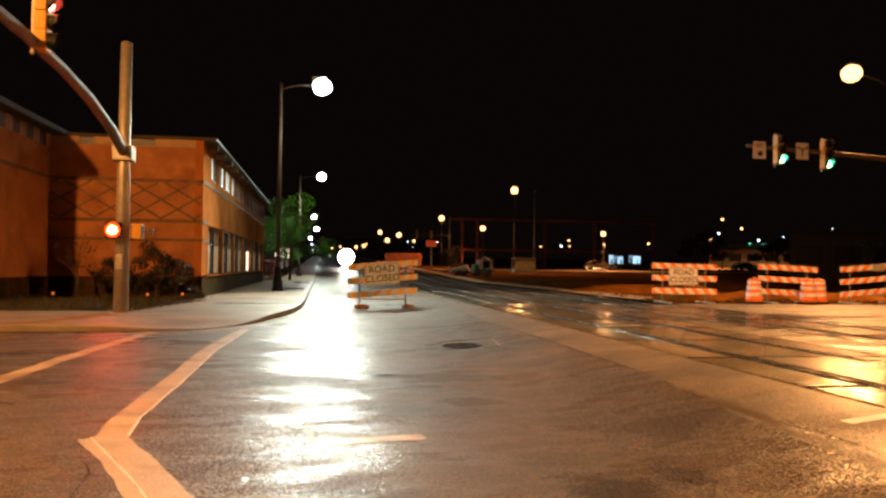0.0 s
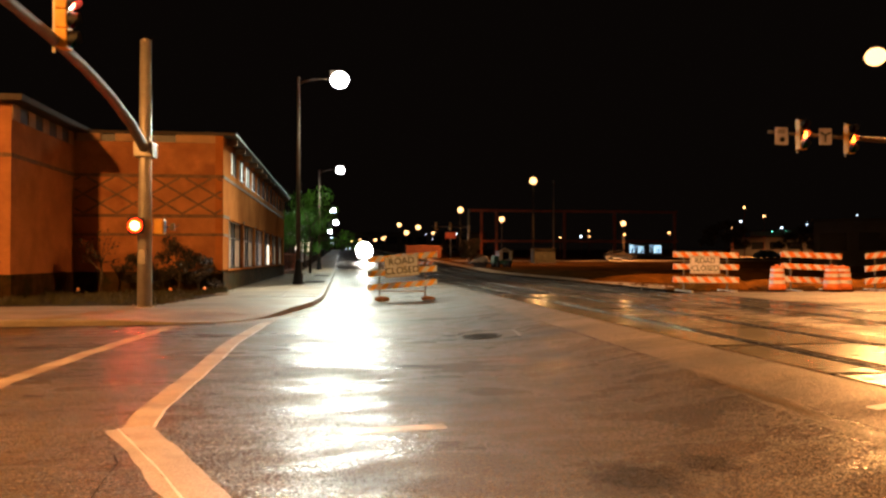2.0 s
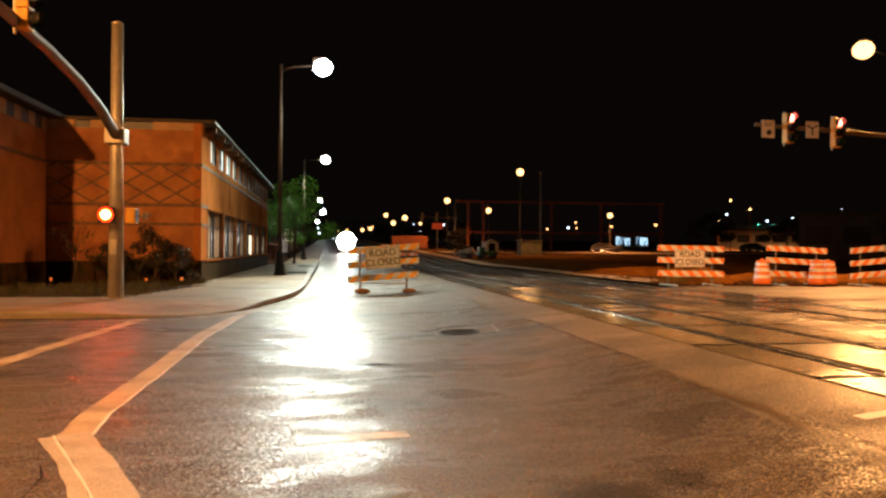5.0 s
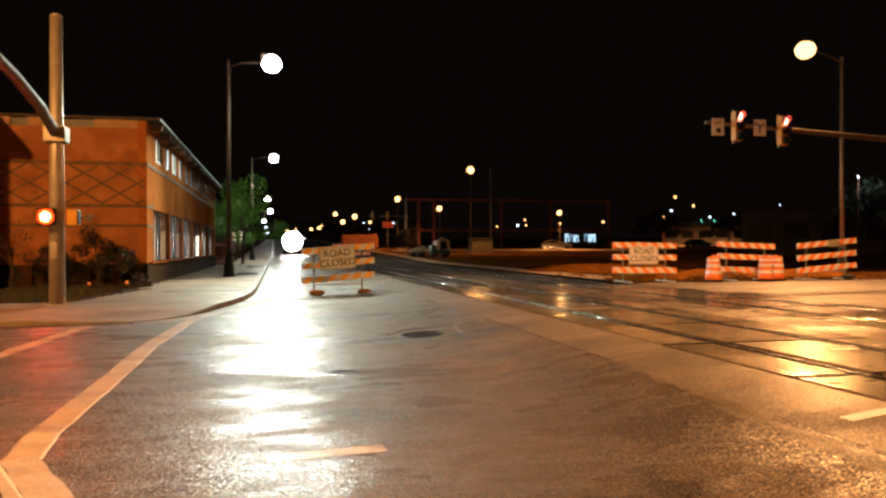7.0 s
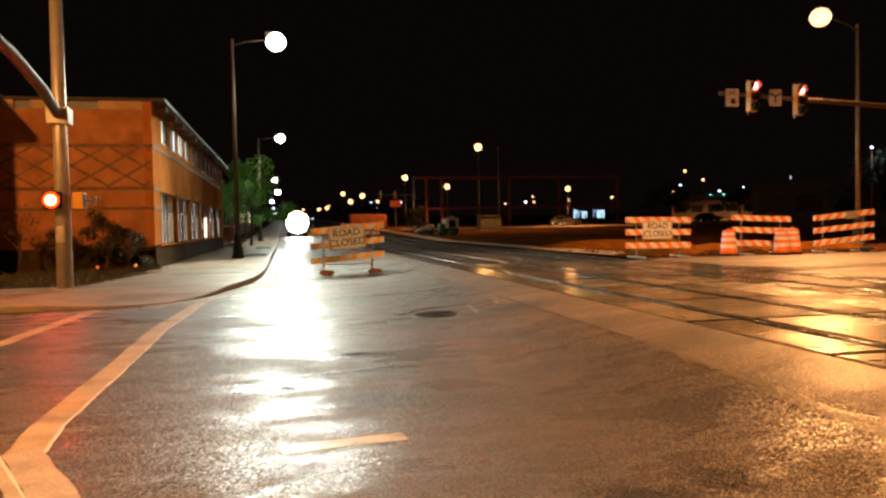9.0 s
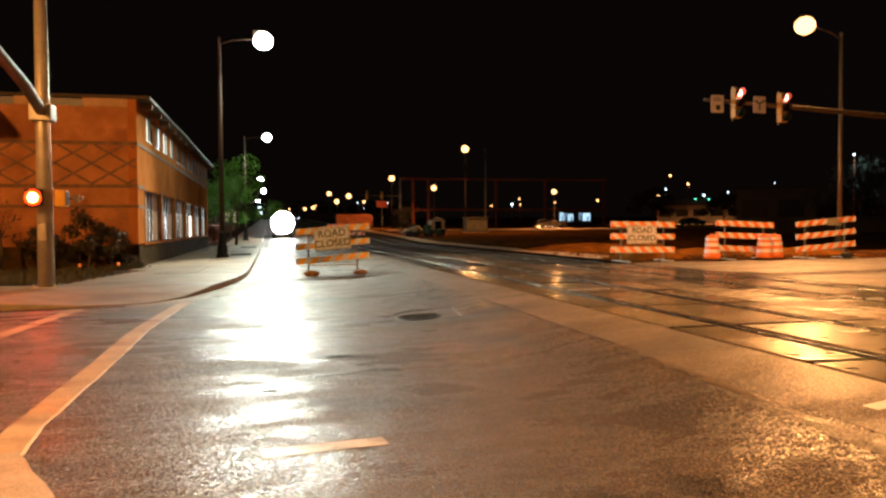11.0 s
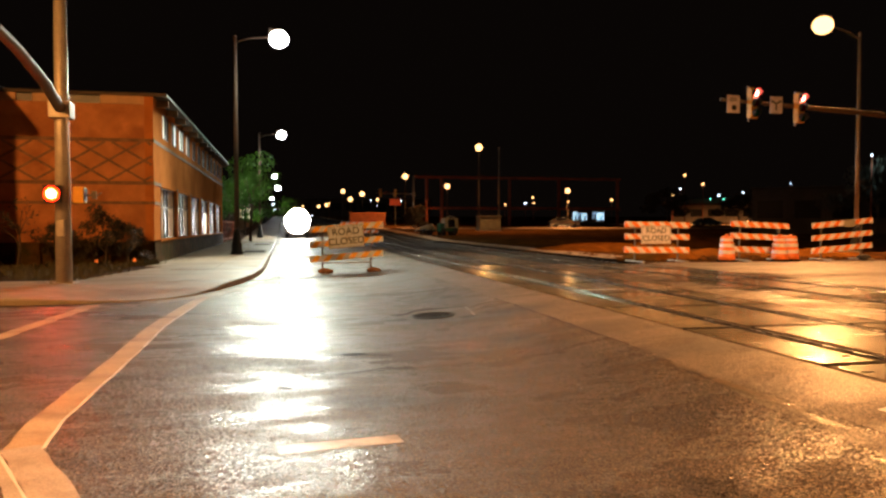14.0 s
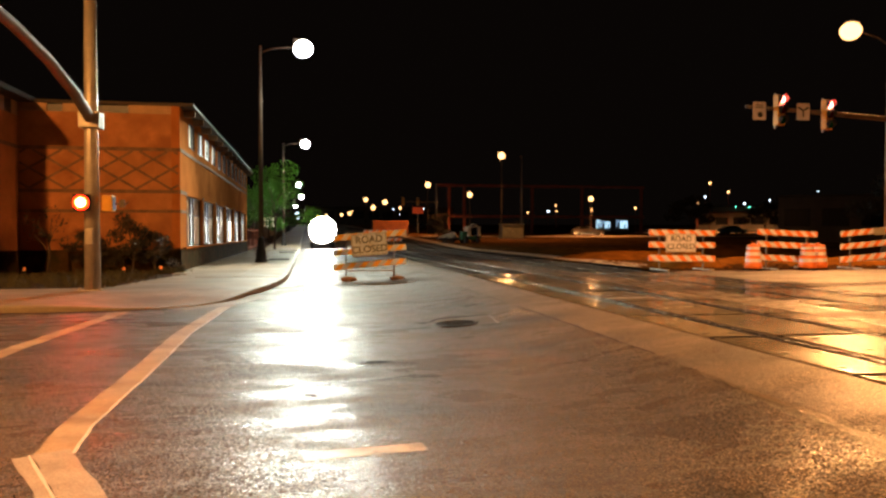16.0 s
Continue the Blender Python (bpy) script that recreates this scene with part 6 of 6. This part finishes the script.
# far signal over the street, and a lit sign
mast(18.0, 100, rise(18, 100), 7.2, 0.17, [(0.0, 0.0, 4.75), (-2.5, 0, 4.8), (-5.2, 0, 4.85)], [0.1, 0.08, 0.06], "far galvanised signal mast beside the railway")
for _x in (13.4, 15.4):
    copy_thing(S1, pose(_x, 99.8, rise(14, 100) + 4.3, 0, 0, 180))
SG = thing("shop_sign", 19.9, 130, None, 0, label="small orange red lit sign on a post", category="sign")
bm = bmesh.new()
tube(bm, [(0, 0, 0), (0, 0, 3.4)], [0.12, 0.1], 8)
part("post", bm, GALV, SG)
bm = bmesh.new()
box(bm, -0.95, 0.95, -0.15, 0.15, 3.4, 4.5, 0.05)
part("panel", bm, GLOW_SIGN, SG)


def far_building(x, y, w, d, h, rz, wall, label, lit=None, cols=5, panes=None):
    """A plain far block; panes gives window edges as shares of its width, else cols windows stand at even steps."""
    t = thing("far_building", x, y, None, rz, label=label, category="building")
    bm = bmesh.new()
    box(bm, -w / 2, w / 2, 0, d, 0, h)
    part("wall", bm, wall, t)
    bm = bmesh.new()
    box(bm, -w / 2 - 0.3, w / 2 + 0.3, -0.3, d + 0.3, h, h + 0.3)
    part("roof", bm, ROOFEDGE, t)
    for i, (a, c) in enumerate(panes or [((k + 0.15) / cols, (k + 0.85) / cols) for k in range(cols)]):
        bm = bmesh.new()
        foot, head = (0.22 + 0.06 * (i % 2), 0.78 - 0.05 * (i % 3)) if panes else (0.35, 0.75)
        box(bm, w * (a - 0.5), w * (c - 0.5), -0.04, 0.1, h * foot, h * head)
        pane = part("window", bm, lit[i % len(lit)] or GLASS if lit else GLASS, t)
        for k, top in ((0.3, 0.95), (0.55, 0.6), (0.8, 0.95)) if panes else ():
            bm = bmesh.new()
            xm = w * (a + (c - a) * k - 0.5)
            box(bm, xm - 0.05, xm + 0.05 + 0.16 * (top < 0.7), -0.1, -0.05, h * foot, h * (foot + (head - foot) * top))
            part("mullion", bm, FRAME_DARK, pane)


far_building(61.6, 142, 6.4, 6, 3.0, -20, FAR_DARK, "low far shop with pale blue lit windows", (GLOW_SHOP, GLOW_SHOP_DIM, GLOW_SHOP, GLOW_SHOP_DIM, GLOW_SHOP), panes=((0.02, 0.14), (0.15, 0.28), (0.29, 0.44), (0.63, 0.74), (0.76, 0.98)))
far_building(104, 150, 34, 10, 4.2, -30, FAR_WALL, "long pale far building beyond the lot", None, 9)
far_building(150, 215, 40, 14, 7.0, -35, FAR_WALL, "far commercial building with a pale wall", (GLOW_DIM, None), 9)
far_building(62, 74, 16, 10, 5.2, -35, FAR_DARK, "dark low building beside the lot", None, 4)
far_building(30, 300, 60, 20, 7, 0, FAR_DARK, "dark far buildings at the end of the street", None, 10)
far_building(-26, 120, 30, 20, 6, 0, FAR_DARK, "dark far building behind the street trees", None, 6)
far_building(-4.7, 108, 50, 12, 4.2, 90, FAR_DARK, "row of dark shops with a few lit windows past the trees", (GLOW_ROOM, None, None, GLOW_DIM, None), 15)
# fence along the pavement past the building
FN = thing("fence", -4.3, 60, 0.1, 0, label="dark metal fence along the pavement", category="fence")
for _i in range(14):
    bm = bmesh.new()
    box(bm, -0.03, 0.03, _i * 1.5, _i * 1.5 + 0.06, 0, 1.9)
    part("post", bm, RUST_STEEL, FN)
for _z in (0.3, 1.7):
    bm = bmesh.new()
    box(bm, 0.032, 0.06, 0, 19.6, _z, _z + 0.06)
    part("rail", bm, RUST_STEEL, FN)


# ---------------------------------------------------------------- what moves
def motions():
    def at(k):
        return pose(0, 0, k * 0.36 + 0.176)
    rows = [(0, at(0)), (0.1334, at(0)), (0.1667, at(1)), (4.0, at(1)), (4.0334, at(2)), (16, at(2))]
    walk(B1, rows)
    walk(B2, rows)
    drive = [(0, 4.35, 122), (1.5, 4.0, 116), (3.2, 3.55, 110), (5.5, 2.9, 102), (7, 2.5, 97), (9, 2.0, 91), (11, 1.85, 85), (12.5, 1.8, 81), (14.5, 1.85, 76), (16, 1.9, 72)]
    walk(TRUCK, [(t, pose(x, y, rise(0, y), 0, 0, 0)) for t, x, y in drive])


motions()
